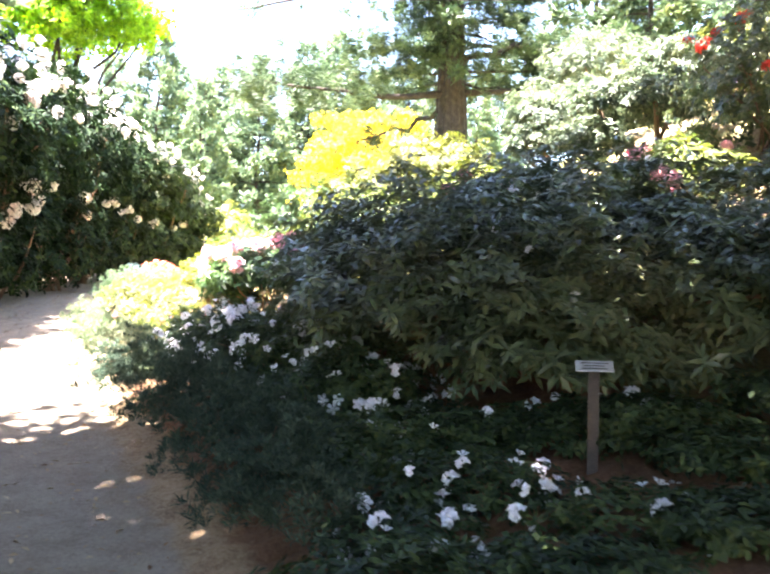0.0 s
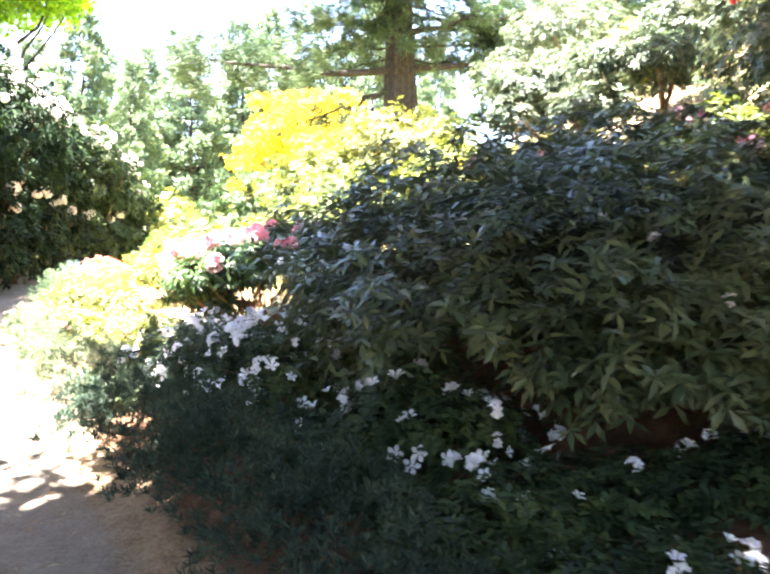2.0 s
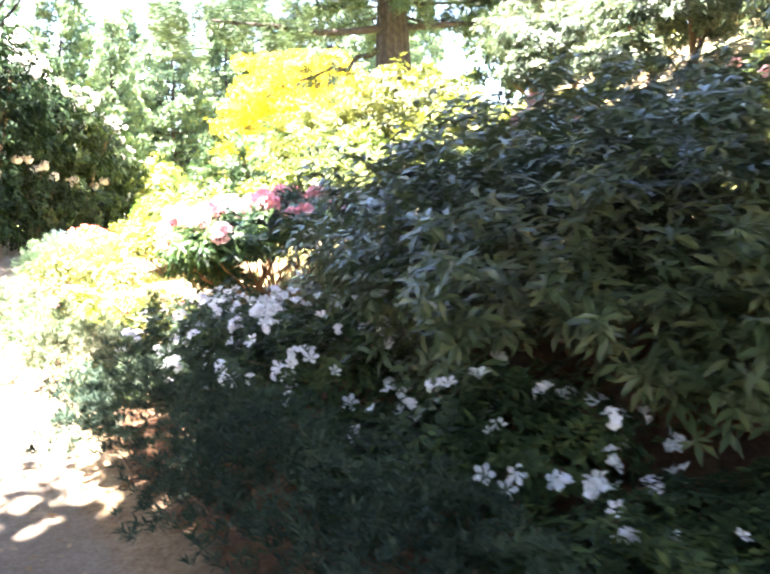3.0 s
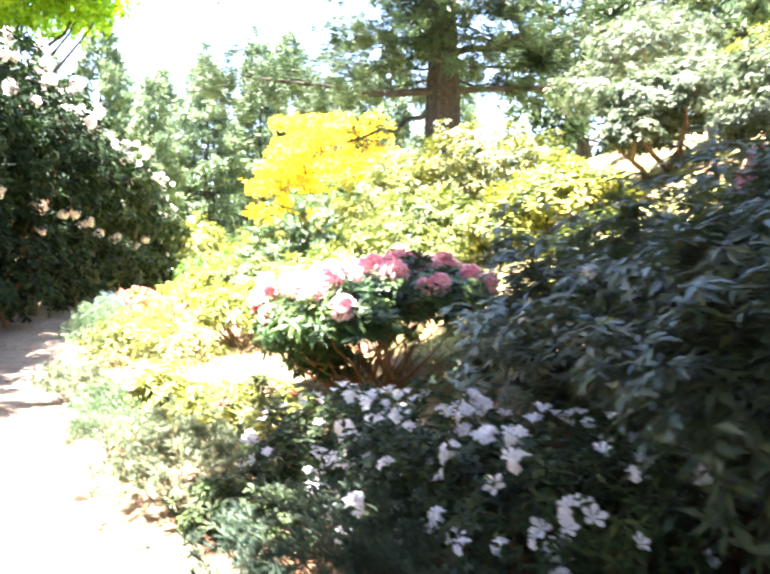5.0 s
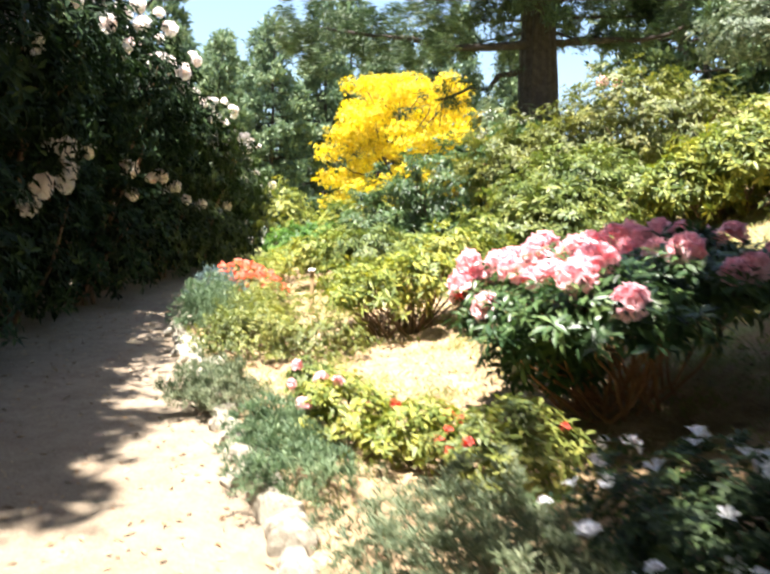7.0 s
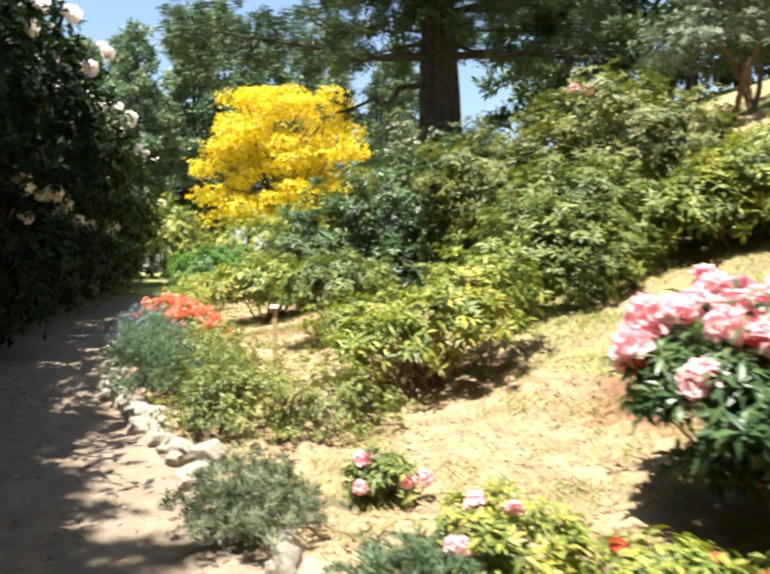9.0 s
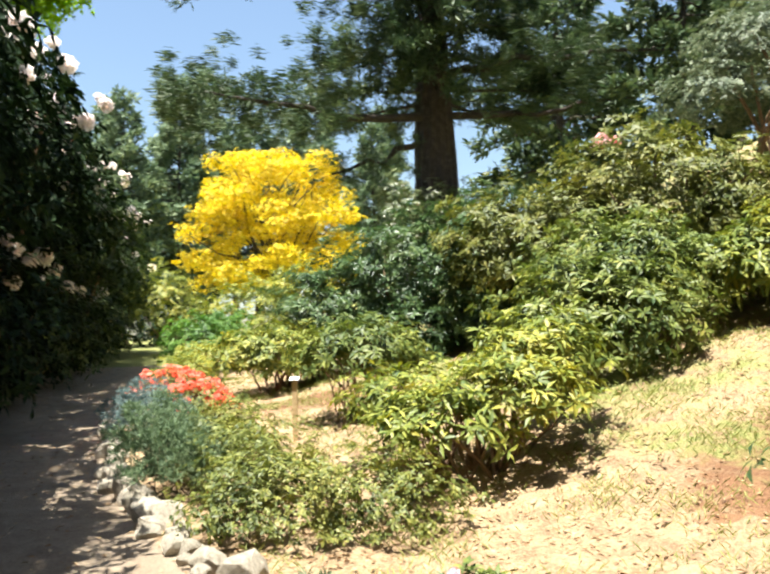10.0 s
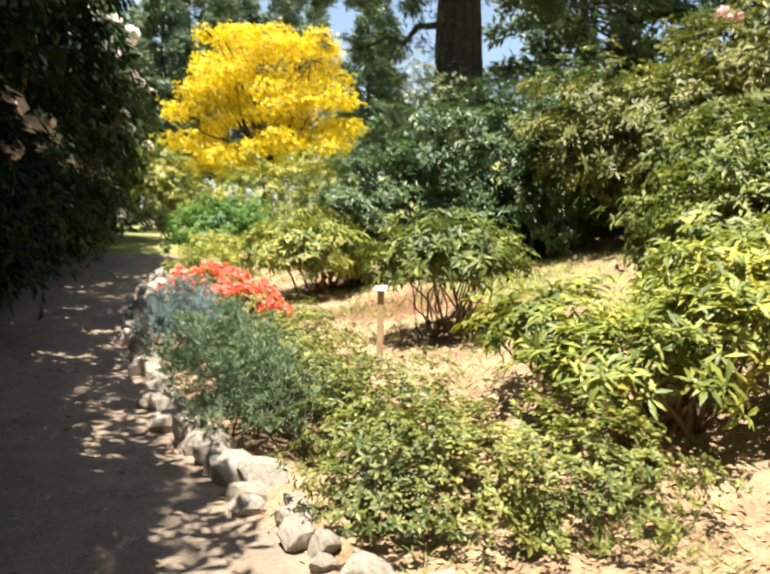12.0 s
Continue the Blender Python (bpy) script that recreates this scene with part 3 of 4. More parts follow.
shrub("rhododendron", "sunlit yellow-green rhododendron on the bank", "shrub", 87, [(-.85, 15.9, .5, .95, .75, .6), (.0, 16.4, .6, .85, .75, .62), (-.5, 16.8, .8, .7, .7, .6)], LEAF_MID, 1900, 8, .11, .3, 16, low=-.8, rough=.24, stem_r=.02)
olive, lob, rng = shrub("rhododendron", "tall olive-leaved rhododendron crowning the bank", "shrub", 88,
    [(0, 18.2, .95, 1.0, .95, .85), (1.0, 18.0, 1.1, 1.1, 1.0, .95), (-.6, 18.8, 1.15, .9, .85, .8), (1.7, 17.6, .7, .8, .8, .7)], LEAF_OLIVE, 3200, 8, .11, .3, 18, low=-.8, rough=.24, stem_r=.03, plain=True)
scatter_flowers(rng, olive, lob, TRUSS_PINK, 3, "flower_truss", .6)
shrub("rhododendron", "yellow-green rhododendron with drooping leaves on the slope", "shrub", 89, [(1.6, 15.2, .5, .85, .8, .58), (.9, 15.6, .4, .6, .6, .5)], LEAF_YELLOW, 1150, 8, .14, .27, 14, low=-.5, stem_r=.02)
shrub("rhododendron", "mid-green rhododendron low on the shaded slope", "shrub", 90, [(1.2, 12.2, .35, .8, .7, .45), (2.3, 11.6, .4, .8, .8, .5)], LEAF_MID, 900, 8, .12, .3, 10, low=-.4)
redf, lob, rng = shrub("camellia", "tall dark shrub with a few red flowers", "shrub", 91, [(4.7, 10.4, 1.0, .95, .95, 1.1), (5.4, 11.2, .9, .9, .9, 1.0)], LEAF_DARK, 1500, 7, .09, .42, 10, low=-.7)
scatter_flowers(rng, redf, lob, TRUSS_RED, 14, "flower", -.1, scale=(1.0, 1.5))

for sd, lb, lab in ((95, [(3.4, 16.0, .98, 1.05, .95, .52), (2.8, 15.7, .85, .5, .55, .38), (4.0, 16.2, 1.05, .7, .7, .48)], "small clipped tree with a pale rounded crown on a bare trunk"),
                    (96, [(3.9, 12.9, 1.1, 1.05, 1.0, .46), (4.8, 13.3, 1.2, .8, .8, .46), (3.1, 12.7, .95, .55, .6, .32)], "small clipped tree with a pale rounded crown on a bare trunk"),
                    (97, [(4.4, 21, 1.5, 1.2, 1.2, .7), (5.7, 21.5, 1.9, 1.4, 1.3, 1.0), (4.9, 20.6, 2.1, 1.1, 1.0, .7)], "grey-green spreading small tree above the bank")):
    shrub("small_tree", lab, "tree", sd, lb, LEAF_SILVER, 2400, 7, .10, .36, 5, low=-.35, plain=True, stem_r=.05, group="small trees on the bank")

shrub("shrub", "fresh green rounded shrub at the end of the path", "shrub", 101, [(-4.7, 24.4, .55, .75, .7, .5), (-4.2, 24.7, .6, .6, .6, .5)], LEAF_FRESH, 700, 7, .1, .36, 10)
shrub("shrub", "thin brownish twiggy shrub below the golden tree", "shrub", 102, [(-3.3, 23.2, .55, .8, .6, .45), (-2.6, 23.6, .7, .7, .6, .5)], LEAF_OLIVE, 420, 6, .07, .35, 40, stem_r=.01)
shrub("shrub", "yellow-green shrub at the end of the hedge", "shrub", 103, [(-5.7, 30.5, 1.2, .9, 1.0, 1.1), (-5.0, 30.8, .8, .7, .8, .7)], LEAF_YELLOW, 900, 7, .1, .36, 10)
shrub("shrub", "dark low shrub at the foot of the big conifer", "shrub", 104, [(.6, 30.5, 1.9, .75, .8, 1.7), (1.9, 31.3, 1.5, 1.2, 1.0, 1.4), (3.2, 31.4, 1.2, .9, .9, 1.1)], LEAF_DARK, 1500, 7, .12, .34, 10)
shrub("shrub", "sunlit low shrub trailing along the path edge", "shrub", 105, [(-4.9, 21.4, .25, .5, .9, .32), (-4.7, 22.9, .3, .5, .8, .36)], LEAF_YELLOW, 620, 6, .07, .38, 10, low=-.2)

# ---- the tall hedge of rhododendrons on the other side of the path ----
for k in range(10):
    r0 = np.random.default_rng(200 + k)
    y = 8.6 + 2.45 * k
    x = -7.75 + r0.normal(0, .12)
    tall = (2.5, 2.6, 2.4, 2.6, 2.5, 2.3, 2.2, 2.0, 1.7, 1.4)[k]
    # Far hedge shrubs take the sunlit leaf colour, near ones the shaded.
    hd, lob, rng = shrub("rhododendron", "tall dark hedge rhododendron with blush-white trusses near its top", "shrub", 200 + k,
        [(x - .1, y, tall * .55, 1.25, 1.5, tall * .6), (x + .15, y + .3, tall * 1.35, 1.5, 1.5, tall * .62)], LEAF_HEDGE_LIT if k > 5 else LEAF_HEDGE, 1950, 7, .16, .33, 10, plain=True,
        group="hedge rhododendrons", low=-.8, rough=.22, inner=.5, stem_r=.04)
    scatter_flowers(rng, hd, lob[1:], TRUSS_BLUSH, 38, "flower_truss", .1, shell=(1.02, 1.12), scale=(.8, 1.6))
    scatter_flowers(rng, hd, lob, TRUSS_BLUSH, 9, "flower_truss", .2, box=(-7.7, -4, 0, 60), scale=(1.1, 1.9))

for sd, lb, mat, n in ((121, [(2.6, 10.2, .3, .8, .7, .45), (3.6, 10.0, .35, .8, .7, .5)], LEAF_MID, 800), (123, [(5.6, 16.3, .6, 1.1, 1.0, .7), (6.4, 14.6, .6, 1.1, 1.1, .8)], LEAF_OLIVE, 1200), (124, [(6.2, 8.6, .7, 1.2, 1.2, .9), (7.4, 10.4, .8, 1.2, 1.2, .9)], LEAF_DARK, 1300)):
    up, lob, rng = shrub("rhododendron", "rounded evergreen rhododendron high on the bank", "shrub", sd, lb, mat, n, 8, .12, .3, 10, low=-.5, plain=True, group="upper bank rhododendrons")
    if sd == 121:
        scatter_flowers(rng, up, lob, TRUSS_PINK, 14, "flower_truss", .3)


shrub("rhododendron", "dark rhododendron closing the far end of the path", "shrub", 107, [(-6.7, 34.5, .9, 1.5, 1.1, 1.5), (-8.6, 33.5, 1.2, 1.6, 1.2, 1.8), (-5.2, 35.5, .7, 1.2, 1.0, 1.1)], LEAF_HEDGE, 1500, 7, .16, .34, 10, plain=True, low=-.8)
shrub("shrub", "yellow-green shrub in front of the golden tree", "shrub", 106, [(-3.4, 29.3, .9, 1.2, 1.0, .9), (-2.0, 29.6, 1.0, 1.1, 1.0, .9)], LEAF_YELLOW, 900, 7, .11, .36, 10, plain=True)

# ---- trees ----
def sprays(rng, pts, ways, per, length, width, spread=.8, droop=.1):
    """Needle or twig sprays fanned along boughs."""
    n = len(pts) * per
    at = np.repeat(pts, per, 0) + rng.normal(0, length * .35, (n, 3))
    d = unit(np.repeat(ways, per, 0) + rng.normal(0, spread, (n, 3)))
    L = length * rng.uniform(.6, 1.2, n)
    return blades(at, d, rng.normal(0, .5, (n, 3)) + np.array([0, 0, 1.]), L, L * width, droop, plain=True)


def conifer_parts(seed, height, radius, bare, boughs, per, length, width, trunk_r, rise=.15, sag=.12, rounded=False, dense=6):
    """Trunk, boughs and needles of a conifer that stands at the origin."""
    rng = np.random.default_rng(seed)
    hs = np.linspace(0, height, 9)
    spine = np.stack([rng.normal(0, .012 * height, 9) * np.linspace(0, 1, 9), rng.normal(0, .012 * height, 9) * np.linspace(0, 1, 9), hs], 1)
    flare = trunk_r * (1 - .92 * (hs / height) ** .7)
    flare[0] *= 1.25
    trunk = tube(spine, flare, 12)
    limbs, P, D = [], [], []
    for k in range(boughs):
        u = (k + rng.uniform(0, 1)) / boughs
        h = bare + (height - bare) * u
        reach = radius * ((1 - u) ** .75 if not rounded else math.sqrt(max(.05, 1 - (1.25 * u - .35) ** 2))) * rng.uniform(.6, 1.12) + .3
        th = k * 2.4 + rng.normal(0, .4)
        root = np.array([np.interp(h, hs, spine[:, 0]), np.interp(h, hs, spine[:, 1]), h])
        tip = root + np.array([math.cos(th), math.sin(th), rise - sag * rng.uniform(0, 2)]) * reach
        pts = bent(rng, root, tip, 7, .08)
        pts[:, 2] -= sag * reach * np.linspace(0, 1, 7) ** 2
        limbs.append(tube(pts, np.linspace(.055, .012, 7) * (.5 + reach / 5), 5))
        m = max(4, int(reach * dense))
        t = rng.uniform(.25, 1.0, m) ** .7
        base = np.stack([np.interp(t, np.linspace(0, 1, 7), pts[:, i]) for i in range(3)], 1)
        out = unit(tip - root)
        P.append(base + rng.normal(0, .13 * reach, (m, 3)) * np.array([1, 1, .45]) * (1.15 - t)[:, None])
        D.append(np.repeat(out[None], m, 0) + np.array([0, 0, .15]))
    needles = sprays(rng, np.concatenate(P), np.concatenate(D), per, length, width)
    return trunk, limbs, needles


def conifer(name, label, x, y, needle, seed, group="", **k):
    trunk, limbs, needles = conifer_parts(seed, **k)
    ob = thing(name, x, y, landz(x, y) - .15, label, "tree", group)
    array_part("trunk", *trunk, BARK, ob, smooth=True)
    if group:
        array_part("bough", *join(limbs), BARK, ob, kind="stuff")
    else:
        for limb in limbs:
            array_part("bough", *limb, BARK, ob)
    array_part("needles", *needles, needle, ob)
    return ob


giant = conifer("pine_tree", "massive dark pine with a thick furrowed trunk and drooping boughs", 2.5, 33, NEEDLE, 300,
    height=19, radius=3.9, bare=5.4, boughs=100, per=28, length=.31, width=.175, trunk_r=.86, rise=.1, sag=.1, rounded=True, dense=7)
grng = np.random.default_rng(301)
for a, b, r in (((0, 0, 5.2), (-7.2, -2.5, 4.9), .16), ((0, 0, 9.6), (-9.0, -2.5, 7.4), .12), ((0, 0, 4.6), (-3.5, -1.2, 3.0), .13), ((0, 0, 5.2), (5.8, -2, 5.4), .14), ((0, 0, 6.4), (7.2, -3, 6.6), .14)):
    pts = bent(grng, a, b, 9, .06)
    v, f = tube(pts, np.linspace(r, .03, 9), 7)
    lb = array_part("limb", v, f, BARK, giant, smooth=True)
    m = int(np.linalg.norm(np.subtract(b, a)) * (2.2 if b[0] < -8 else 6))
    t = grng.uniform(.3, 1, m)
    base = np.stack([np.interp(t, np.linspace(0, 1, 9), pts[:, i]) for i in range(3)], 1) + grng.normal(0, .45, (m, 3)) * np.array([1, 1, .5])
    v, f = sprays(grng, base, np.repeat(unit(np.subtract(b, a))[None], m, 0), 40, .27, .14)
    array_part("needles", v, f, NEEDLE, lb)
for k in range(14):
    th = k / 14 * 6.283 + grng.normal(0, .1)
    hz = np.linspace(-.2, 9, 12)
    rad = .86 * (1 - .92 * (np.clip(hz, 0, 19) / 19) ** .7) - .02
    th = th + np.cumsum(grng.normal(0, .05, 12))
    pts = np.stack([np.cos(th) * rad, np.sin(th) * rad, hz], 1)
    array_part("bark_ridge", *tube(pts, np.linspace(.14, .07, 12) * grng.uniform(.6, 1.25, 12), 5), BARK, giant, smooth=True)

m = 640
near_trunk = np.concatenate([np.stack([grng.normal(-.6, 1.5, m), grng.normal(-1.2, 1.0, m), grng.uniform(6.0, 12, m)], 1),
                             np.stack([grng.uniform(-8.2, -3.0, m // 2), grng.normal(-1.5, 1.0, m // 2), grng.normal(4.9, .55, m // 2)], 1),
                             np.stack([grng.uniform(-4.2, -.5, 200), grng.normal(-1.5, .9, 200), grng.normal(6.5, .5, 200)], 1),
                             np.stack([grng.uniform(.8, 5.5, 130), grng.normal(-1.2, 1.0, 130), grng.normal(6.6, .8, 130)], 1)])
lump = np.sin(near_trunk[:, 0] * 2.3 + 1) * np.sin(near_trunk[:, 2] * 2.9) + .5 * np.sin(near_trunk[:, 1] * 3.1 + near_trunk[:, 0])
near_trunk = near_trunk[(np.hypot(near_trunk[:, 0], near_trunk[:, 1]) > .8) & (lump > -.35)]
v, f = sprays(grng, near_trunk, near_trunk * np.array([1, 1, 0]) + np.array([0, 0, -.2]), 38, .27, .14)
array_part("needles", v, f, NEEDLE, giant)

FAR = "conifer of the belt round the garden, distant in view, unseen elsewhere"
kinds = [conifer("conifer", FAR, -9.5, 60, NEEDLE_HAZED, 310, "far conifers", height=15.4, radius=3.3, bare=2.5, boughs=76, per=14, length=.47, width=.34, trunk_r=.25),
         conifer("conifer", FAR, -2.5, 67, NEEDLE_HAZED, 311, "far conifers", height=15.4, radius=3.7, bare=3.0, boughs=76, per=14, length=.49, width=.34, trunk_r=.3, rise=.3),
         conifer("conifer", FAR, 10, 40, NEEDLE, 312, "far conifers", height=12, radius=4.4, bare=1.0, boughs=48, per=11, length=.49, width=.36, trunk_r=.3)]
# Copies at the sides and behind are unseen, added to close off sky light.
for i, (x, y, s) in enumerate(((-13, 58, .95), (-11.2, 66, 1.1), (-6.2, 64, 1.12), (-4.4, 71, 1.2), (-8, 72, 1.15), (-.5, 74, 1.2), (1.5, 66, 1.0), (4, 72, 1.1), (7, 64, .95), (-16, 63, 1.05), (-10, 44, .62), (-13.5, 48, .8), (-18, 54, 1.0), (-15, 72, 1.2), (10, 74, 1.1),
                               (13, 45, .9), (19, 38, 1.2), (9.5, 30, .75), (20, 28, 1.1), (16, 24, 1.5), (24, 18, 1.1), (15, 15, 1.5), (17, 6, 1.6), (13, -2, 1.5), (14, 34, 1.1), (-13, 8, 1.3), (-13.5, 12.5, 1.3), (-14, 17, 1.3), (-14, 22, 1.1), (-14, 1, 1.3), (-11, -6, 1.4), (-20, 34, 1.0), (-14.5, 36, .8),
                               (-16, -14, 1.4), (4, -16, 1.4))):
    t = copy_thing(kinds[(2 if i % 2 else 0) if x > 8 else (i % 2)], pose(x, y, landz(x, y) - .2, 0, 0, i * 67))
    t.scale = (s, s, s * (1 + .08 * ((i * 5) % 4 - 1.5)))


def broadleaf(name, label, seed, x, y, lobes, leaf, count, per, length, width, trunk_r, group="", limbs=9, inner=.35):
    """A leafy tree: trunk, limbs to each lobe, crown of leaf clusters. Lobes are over the ground at the foot."""
    rng = np.random.default_rng(seed)
    z = landz(x, y)
    ob = thing(name, x, y, z - .1, label, "tree", group)
    o = np.array([x, y, z - .1])
    L = [(a, b, z + c, d, e, f) for a, b, c, d, e, f in lobes]
    top = np.array([np.mean([l[i] for l in L]) for i in range(3)])
    fork = o + (top - o) * .5
    array_part("trunk", *(lambda q: (q[0] - o, q[1]))(tube(bent(rng, o, fork, 7, .04), np.linspace(trunk_r, trunk_r * .6, 7), 9)), BARK, ob, smooth=True)
    for k in range(limbs):
        l = L[k % len(L)]
        tip = np.array(l[:3]) + unit(rng.normal(size=3)) * np.array(l[3:]) * .75
        v, f = tube(bent(rng, fork, tip, 6, .1), np.linspace(trunk_r * .45, .012, 6), 5)
        array_part("limb", v - o, f, BARK, ob, smooth=True)
    p, nrm = lobe_points(rng, L, count, (.72, 1.05), -.9, .25)
    q, nq = lobe_points(rng, L, int(count * inner), (.3, .72), -.9, .2)
    v, f = whorl_leaves(rng, np.concatenate([p, q]), np.concatenate([nrm, nq]), per, length, width, .5, (-.5, .7), plain=True)
    array_part("crown", v - o, f, leaf, ob)
    return ob


grd = np.random.default_rng(330)
gold_lobes = []
for k in range(150):
    u = grd.uniform(0, 1)
    w = 4.5 * (1 - .42 * u ** 3) * (.8 + .2 * min(1, u * 4))
    th = grd.uniform(0, 6.28)
    rr = w * math.sqrt(grd.uniform(.1, .98))
    gold_lobes.append((-1.2 + rr * math.cos(th), 50 + rr * math.sin(th) * .9, 2.0 + 6.5 * u, grd.uniform(.6, 1.15), grd.uniform(.6, 1.1), grd.uniform(.28, .55)))
broadleaf("golden_tree", "golden-yellow leafed tree in full sun beyond the pine", 331, -1.2, 50, gold_lobes, LEAF_GOLD, 12000, 6, .15, .42, .2, limbs=30, inner=.2)
# Canopy held above the view, added to shade the hedge and path.
over = []
ord_ = np.random.default_rng(332)
for k in range(90):
    y = 8.0 + 10.6 * k / 89
    right = float(np.interp(y, (6.3, 8.3, 10.3, 12.3, 14.3, 18, 21.3), (-6.6, -6.8, -7.2, -7.55, -8.1, -9.5, -10)))
    rx = ord_.uniform(.9, 1.5)
    over.append((right - rx - (k % 5) * 1.4, y, ord_.uniform(9.2, 10.8) - .05 * (y - 13), rx, ord_.uniform(.9, 1.4), ord_.uniform(.6, 1.0)))
broadleaf("tree", "broad dark-leaved tree added out of view to shade the hedge and path", 333, -10.2, 14.5, over, LEAF_HEDGE, 34000, 6, .25, .5, .3, limbs=40)
# Unseen canopy, laid out so that its shadow covers the start and mound.
shade = []
srd = np.random.default_rng(340)
for k in range(110):
    gx, gy = k % 11, k // 11
    shade.append((-9.6 + 1.65 * gx + srd.normal(0, .3), -5.3 + 1.36 * gy + srd.normal(0, .25), srd.uniform(7.0, 9.4), srd.uniform(1.1, 1.5), srd.uniform(1.0, 1.3), srd.uniform(.6, 1.0)))
shade = [l for l in shade if not (l[0] < -3.6 and l[1] > 4.3)]
# Further unseen lobes that shade the pink rhododendron and the camellia.
shade += [(-1.3, 4.8, 8.4, 1.5, 1.3, .8), (-.2, 5.6, 8.2, 1.4, 1.3, .8), (-2.2, 5.9, 8.2, 1.2, 1.2, .7)] + [(x - 1.45, y - 1.45, 8.2, 1.0, .9, .6) for x, y in ((-.6, 10.5), (.0, 9.8), (.5, 10.9), (1.3, 10.0), (1.6, 11.2), (2.6, 10.4), (3.2, 11.6), (2.4, 12.3), (.4, 9.2), (-.3, 12.0), (.5, 11.9), (5.6, 11.3), (6.4, 12.1), (5.0, 12.1), (5.2, 10.4), (6.3, 11.0))] + [(srd.uniform(-5.0, -.6), srd.uniform(0.2, 3.8), srd.uniform(6.6, 7.6), 1.2, 1.0, .7) for k in range(12)]
broadleaf("tree", "lime-green leafed tree showing over the hedge", 335, -10.4, 25.5, [(-7.6, 24.6, 7.6, 1.0, 1.1, .7), (-8.8, 25.6, 7.8, 1.4, 1.5, 1.0), (-9.8, 24.0, 7.4, 1.5, 1.5, 1.0), (-8.6, 23.4, 8.6, 1.4, 1.2, .9), (-10.6, 25, 8.6, 1.6, 1.5, 1.1), (-11.8, 24, 7.6, 1.5, 1.5, 1.1), (-9.4, 24.8, 9.6, 1.5, 1.5, 1.0)],
          LEAF_LIME, 4200, 6, .15, .55, .2)
broadleaf("shade_tree", "wide leafy tree added out of view to shade the start of the path", 341, 5.2, -2.0, shade, LEAF_HEDGE, 16000, 6, .3, .5, .45, limbs=40)
# Unseen shrubs round the start, added to keep sky light off the bed.
for k, (x, y) in enumerate(((-8.5, 2.5), (-8.2, 5.4), (-6.5, -1.5), (-3, -5.5), (1.5, -6.5), (6.5, -3.5), (8.5, .5))):
    shrub("rhododendron", "tall dark rhododendron added out of view to block sky light at the start", "shrub", 360 + k, [(x, y, 1.3, 1.7, 1.7, 1.5), (x + .3, y + .4, 3.0, 1.5, 1.5, 1.5), (x, y, 5.0, 1.8, 1.8, 1.5)], LEAF_HEDGE, 1200, 7, .24, .36, 8, plain=True, low=-.8, stem_r=.04, group="rhododendrons at the start")

# ---- small things ----
def plant_label(x, y, height, yaw, tilt=35, plate_w=.15, plate_d=.07, stake_w=.045, wood=WOOD, stake_label="pale wooden stake"):
    z = landz(x, y)
    ob = thing("plant_label", x, y, z - .02, "wooden stake with a small tilted metal plant label", "plant label", "plant labels")
    ob.rotation_euler = (0, 0, radians(yaw))
    bm = bmesh.new()
    bmesh.ops.create_cube(bm, size=1)
    bmesh.ops.scale(bm, vec=(stake_w, .022, height), verts=bm.verts)
    bmesh.ops.translate(bm, vec=(0, 0, height / 2 - .02), verts=bm.verts)
    bmesh.ops.bevel(bm, geom=bm.edges[:], offset=.003, segments=1, affect="EDGES")
    me = bpy.data.meshes.new("stake")
    bm.to_mesh(me)
    me.materials.append(wood)
    shared_part("stake", me, Matrix(), ob, stake_label)
    bm = bmesh.new()
    bmesh.ops.create_cube(bm, size=1)
    bmesh.ops.scale(bm, vec=(plate_w, plate_d, .006), verts=bm.verts)
    bmesh.ops.bevel(bm, geom=bm.edges[:], offset=.002, segments=1, affect="EDGES")
    me = bpy.data.meshes.new("plate")
    bm.to_mesh(me)
    me.materials.append(METAL)
    plate = shared_part("plate", me, pose(0, -.012, height - .01, tilt, 0, 0), ob, "small bright metal plate")
    for k, w in enumerate((plate_w * .73, plate_w * .53, plate_w * .66)):
        bm = bmesh.new()
        bmesh.ops.create_cube(bm, size=1)
        bmesh.ops.scale(bm, vec=(w, .006, .001), verts=bm.verts)
        me = bpy.data.meshes.new("text_line")
        bm.to_mesh(me)
        me.materials.append(BARK)
        shared_part("text_line", me, pose(0, plate_d * .26 * (1 - k), .0036), plate, "dark unreadable line of lettering")
    return ob


plant_label(1.13, 4.42, .6, -8, 40, .2, .08, .06, STAKE_GREY, "weathered grey-brown wooden stake")
plant_label(-3.8, 16.4, .62, -20, 35, .09, .06, .05)


def stone_mesh(seed):
    rng = np.random.default_rng(seed)
    bm = bmesh.new()
    bmesh.ops.create_icosphere(bm, subdivisions=2, radius=.5)
    cuts = [(unit(rng.normal(size=3)), rng.uniform(.22, .4)) for _ in range(9)]
    for v in bm.verts:
        for nrm, d in cuts:
            k = v.co.dot(Vector(nrm)) - d
            if k > 0:
                v.co -= Vector(nrm) * k * .9
        v.co *= 1 + .14 * noise.noise(v.co * 4 + Vector((seed, 0, 0)))
    me = bpy.data.meshes.new("stone")
    bm.to_mesh(me)
    bm.free()
    me.materials.append(STONE)
    return me


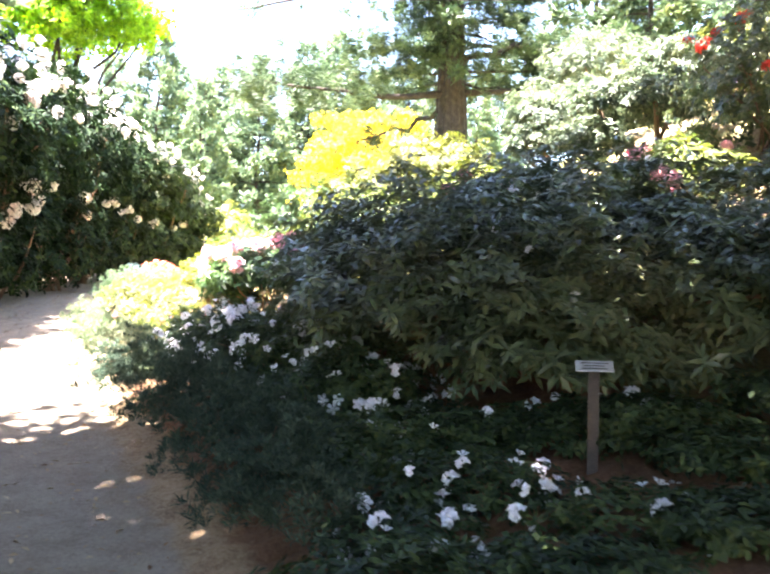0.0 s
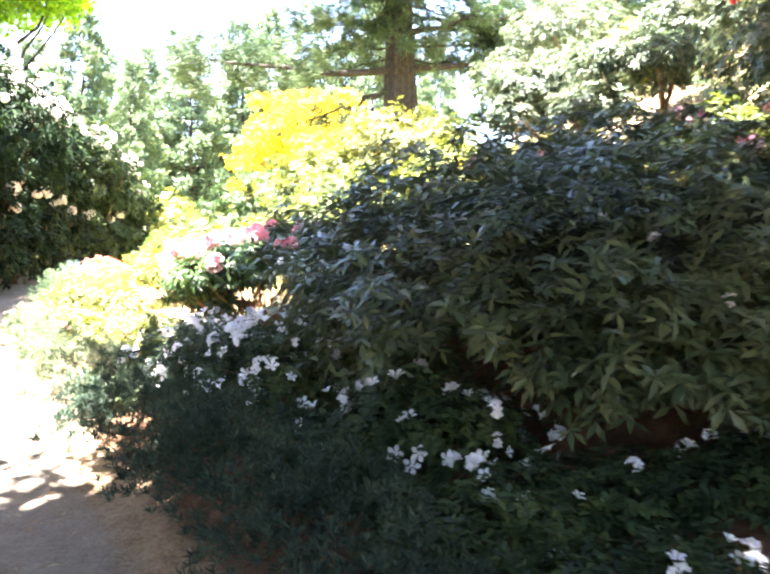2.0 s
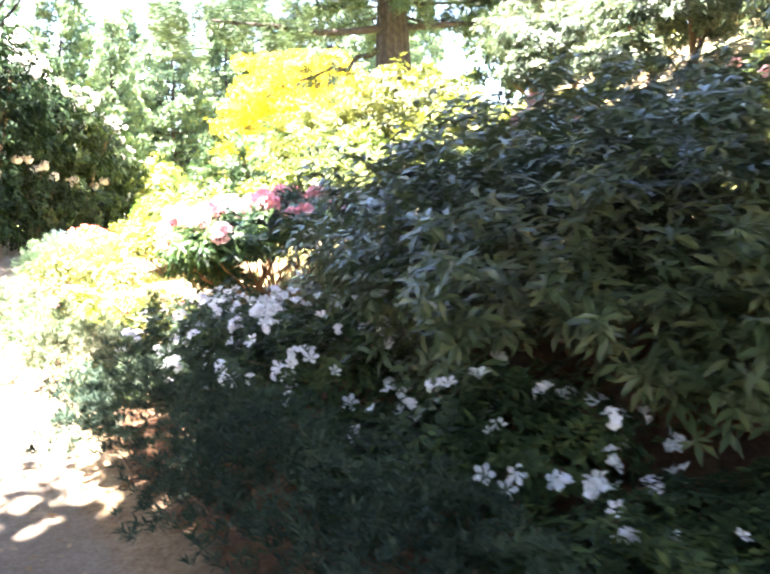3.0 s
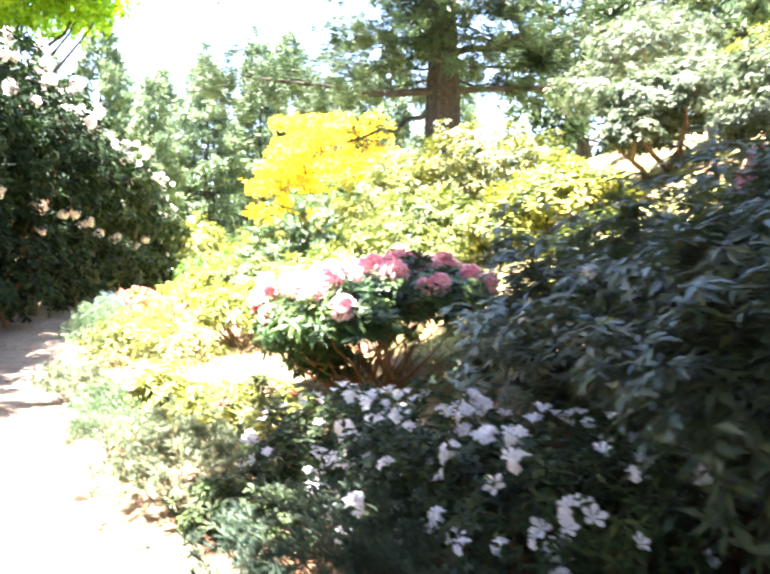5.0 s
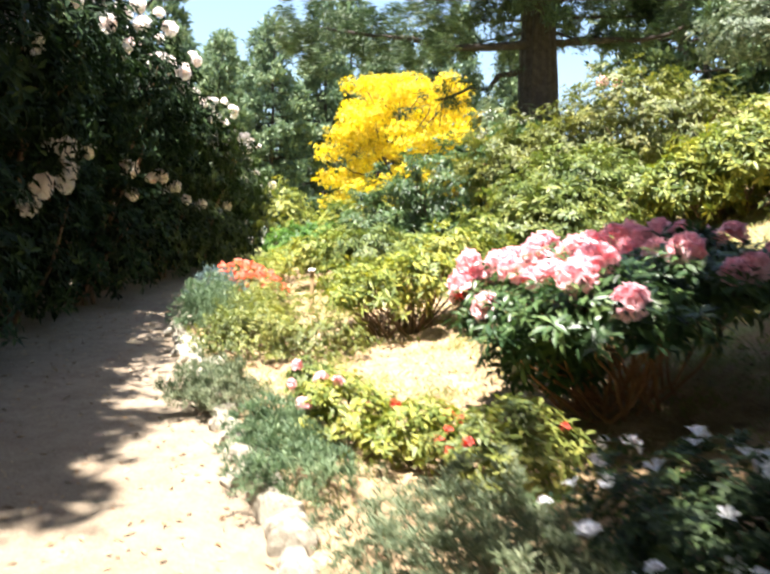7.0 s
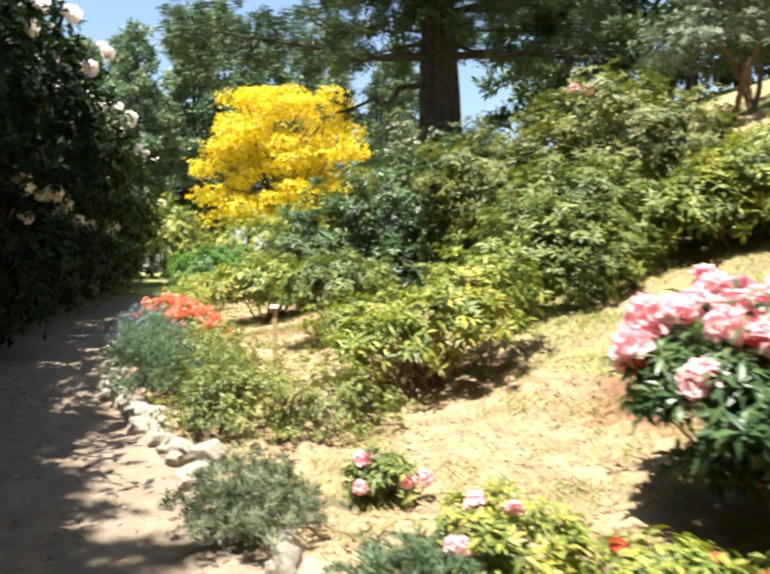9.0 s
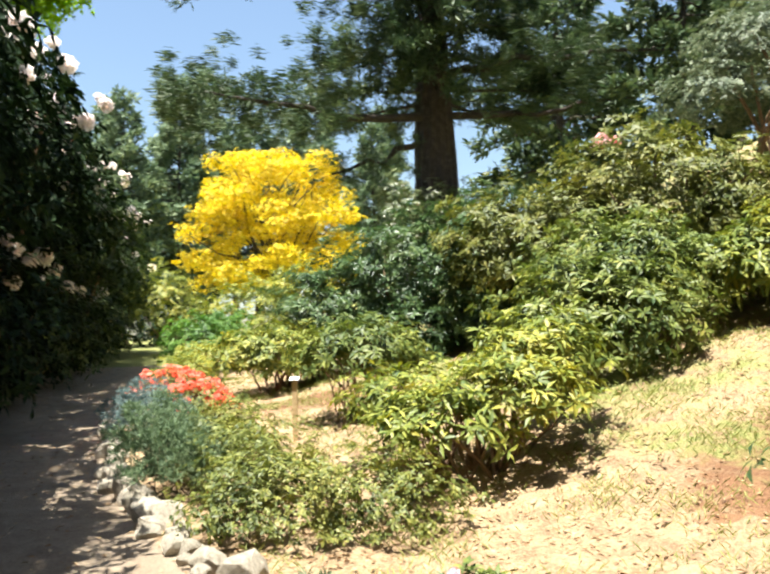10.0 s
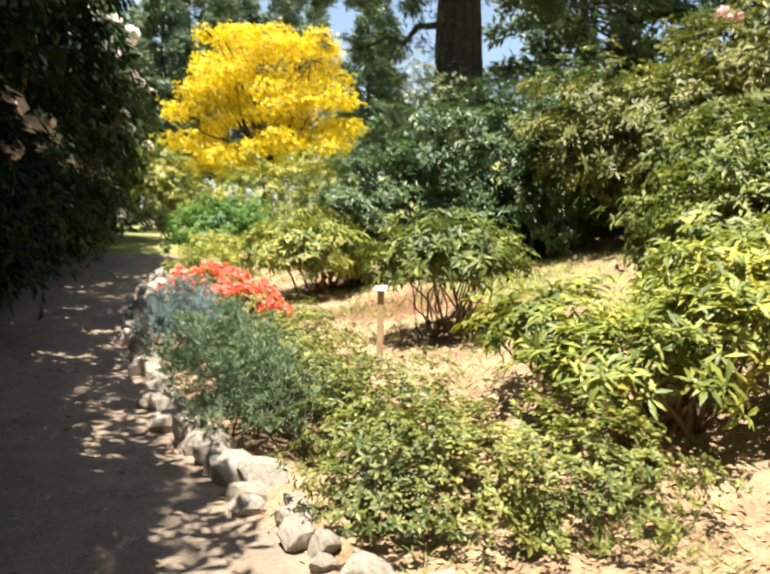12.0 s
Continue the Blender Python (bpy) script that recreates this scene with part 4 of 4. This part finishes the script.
STONES = [stone_mesh(s) for s in range(6)]
edging = thing("stone_edging", -4.6, 13, landz(-4.6, 13), "loose row of pale rough stones edging the bed", "edging")
erng = np.random.default_rng(400)
y = 8.8
while y < 24:
    s = erng.uniform(.13, .27)
    x = float(edge(y)) + erng.normal(.02, .05)
    m = Matrix.LocRotScale(Vector((x, y, landz(x, y) + s * .15)) - edging.location, Euler((erng.normal(0, .2), erng.normal(0, .2), erng.uniform(0, 6.3))), Vector((s * erng.uniform(1.0, 1.4), s * 1.1, s * erng.uniform(.95, 1.35))))
    shared_part("stone", STONES[int(erng.integers(6))], m, edging)
    y += s * erng.uniform(.55, .95)


def litter(name, label, seed, count, material, box, length, width, bed=True, up=0.0, clump=0):
    """Fallen leaves, or grass blades, strewn over the ground."""
    rng = np.random.default_rng(seed)
    if clump:
        c = np.stack([rng.uniform(box[0], box[1], clump), rng.uniform(box[2], box[3], clump)], 1)
        q = c[rng.integers(0, clump, count)] + rng.normal(0, .13, (count, 2))
    else:
        q = np.stack([rng.uniform(box[0], box[1], count), rng.uniform(box[2], box[3], count)], 1)
    s = q[:, 0] - edge(q[:, 1])
    q = q[(s > .15) == bed]
    n = len(q)
    at = np.stack([q[:, 0], q[:, 1], land(q[:, 0], q[:, 1]) + .008], 1)
    th = rng.uniform(0, 6.28, n)
    along = np.stack([np.cos(th), np.sin(th), rng.normal(.04, .08, n) + up], 1)
    upv = rng.normal(0, .16, (n, 3)) + np.array([0, 0, 1.])
    L = length * rng.uniform(.5, 1.3, n)
    v, f = blades(at, along, upv, L, L * width, .1, .25, plain=True)
    return tagged(array_part(name, v, f, material, None), label, "ground cover", kind="stuff")


litter("leaf_litter", "dry tan and brown leaves strewn over the bank", 410, 48000, DEAD, (-5, 5, 8, 23), .042, .42)
litter("path_litter", "scattered dry leaves on the trodden path", 411, 9000, DEAD, (-7, 1, 2, 27), .05, .4, bed=False)
litter("grass_tufts", "thin dry grass tufts on the bank", 412, 38000, GRASS, (-4.5, 4, 9.5, 23), .08, .08, up=1.0, clump=620)
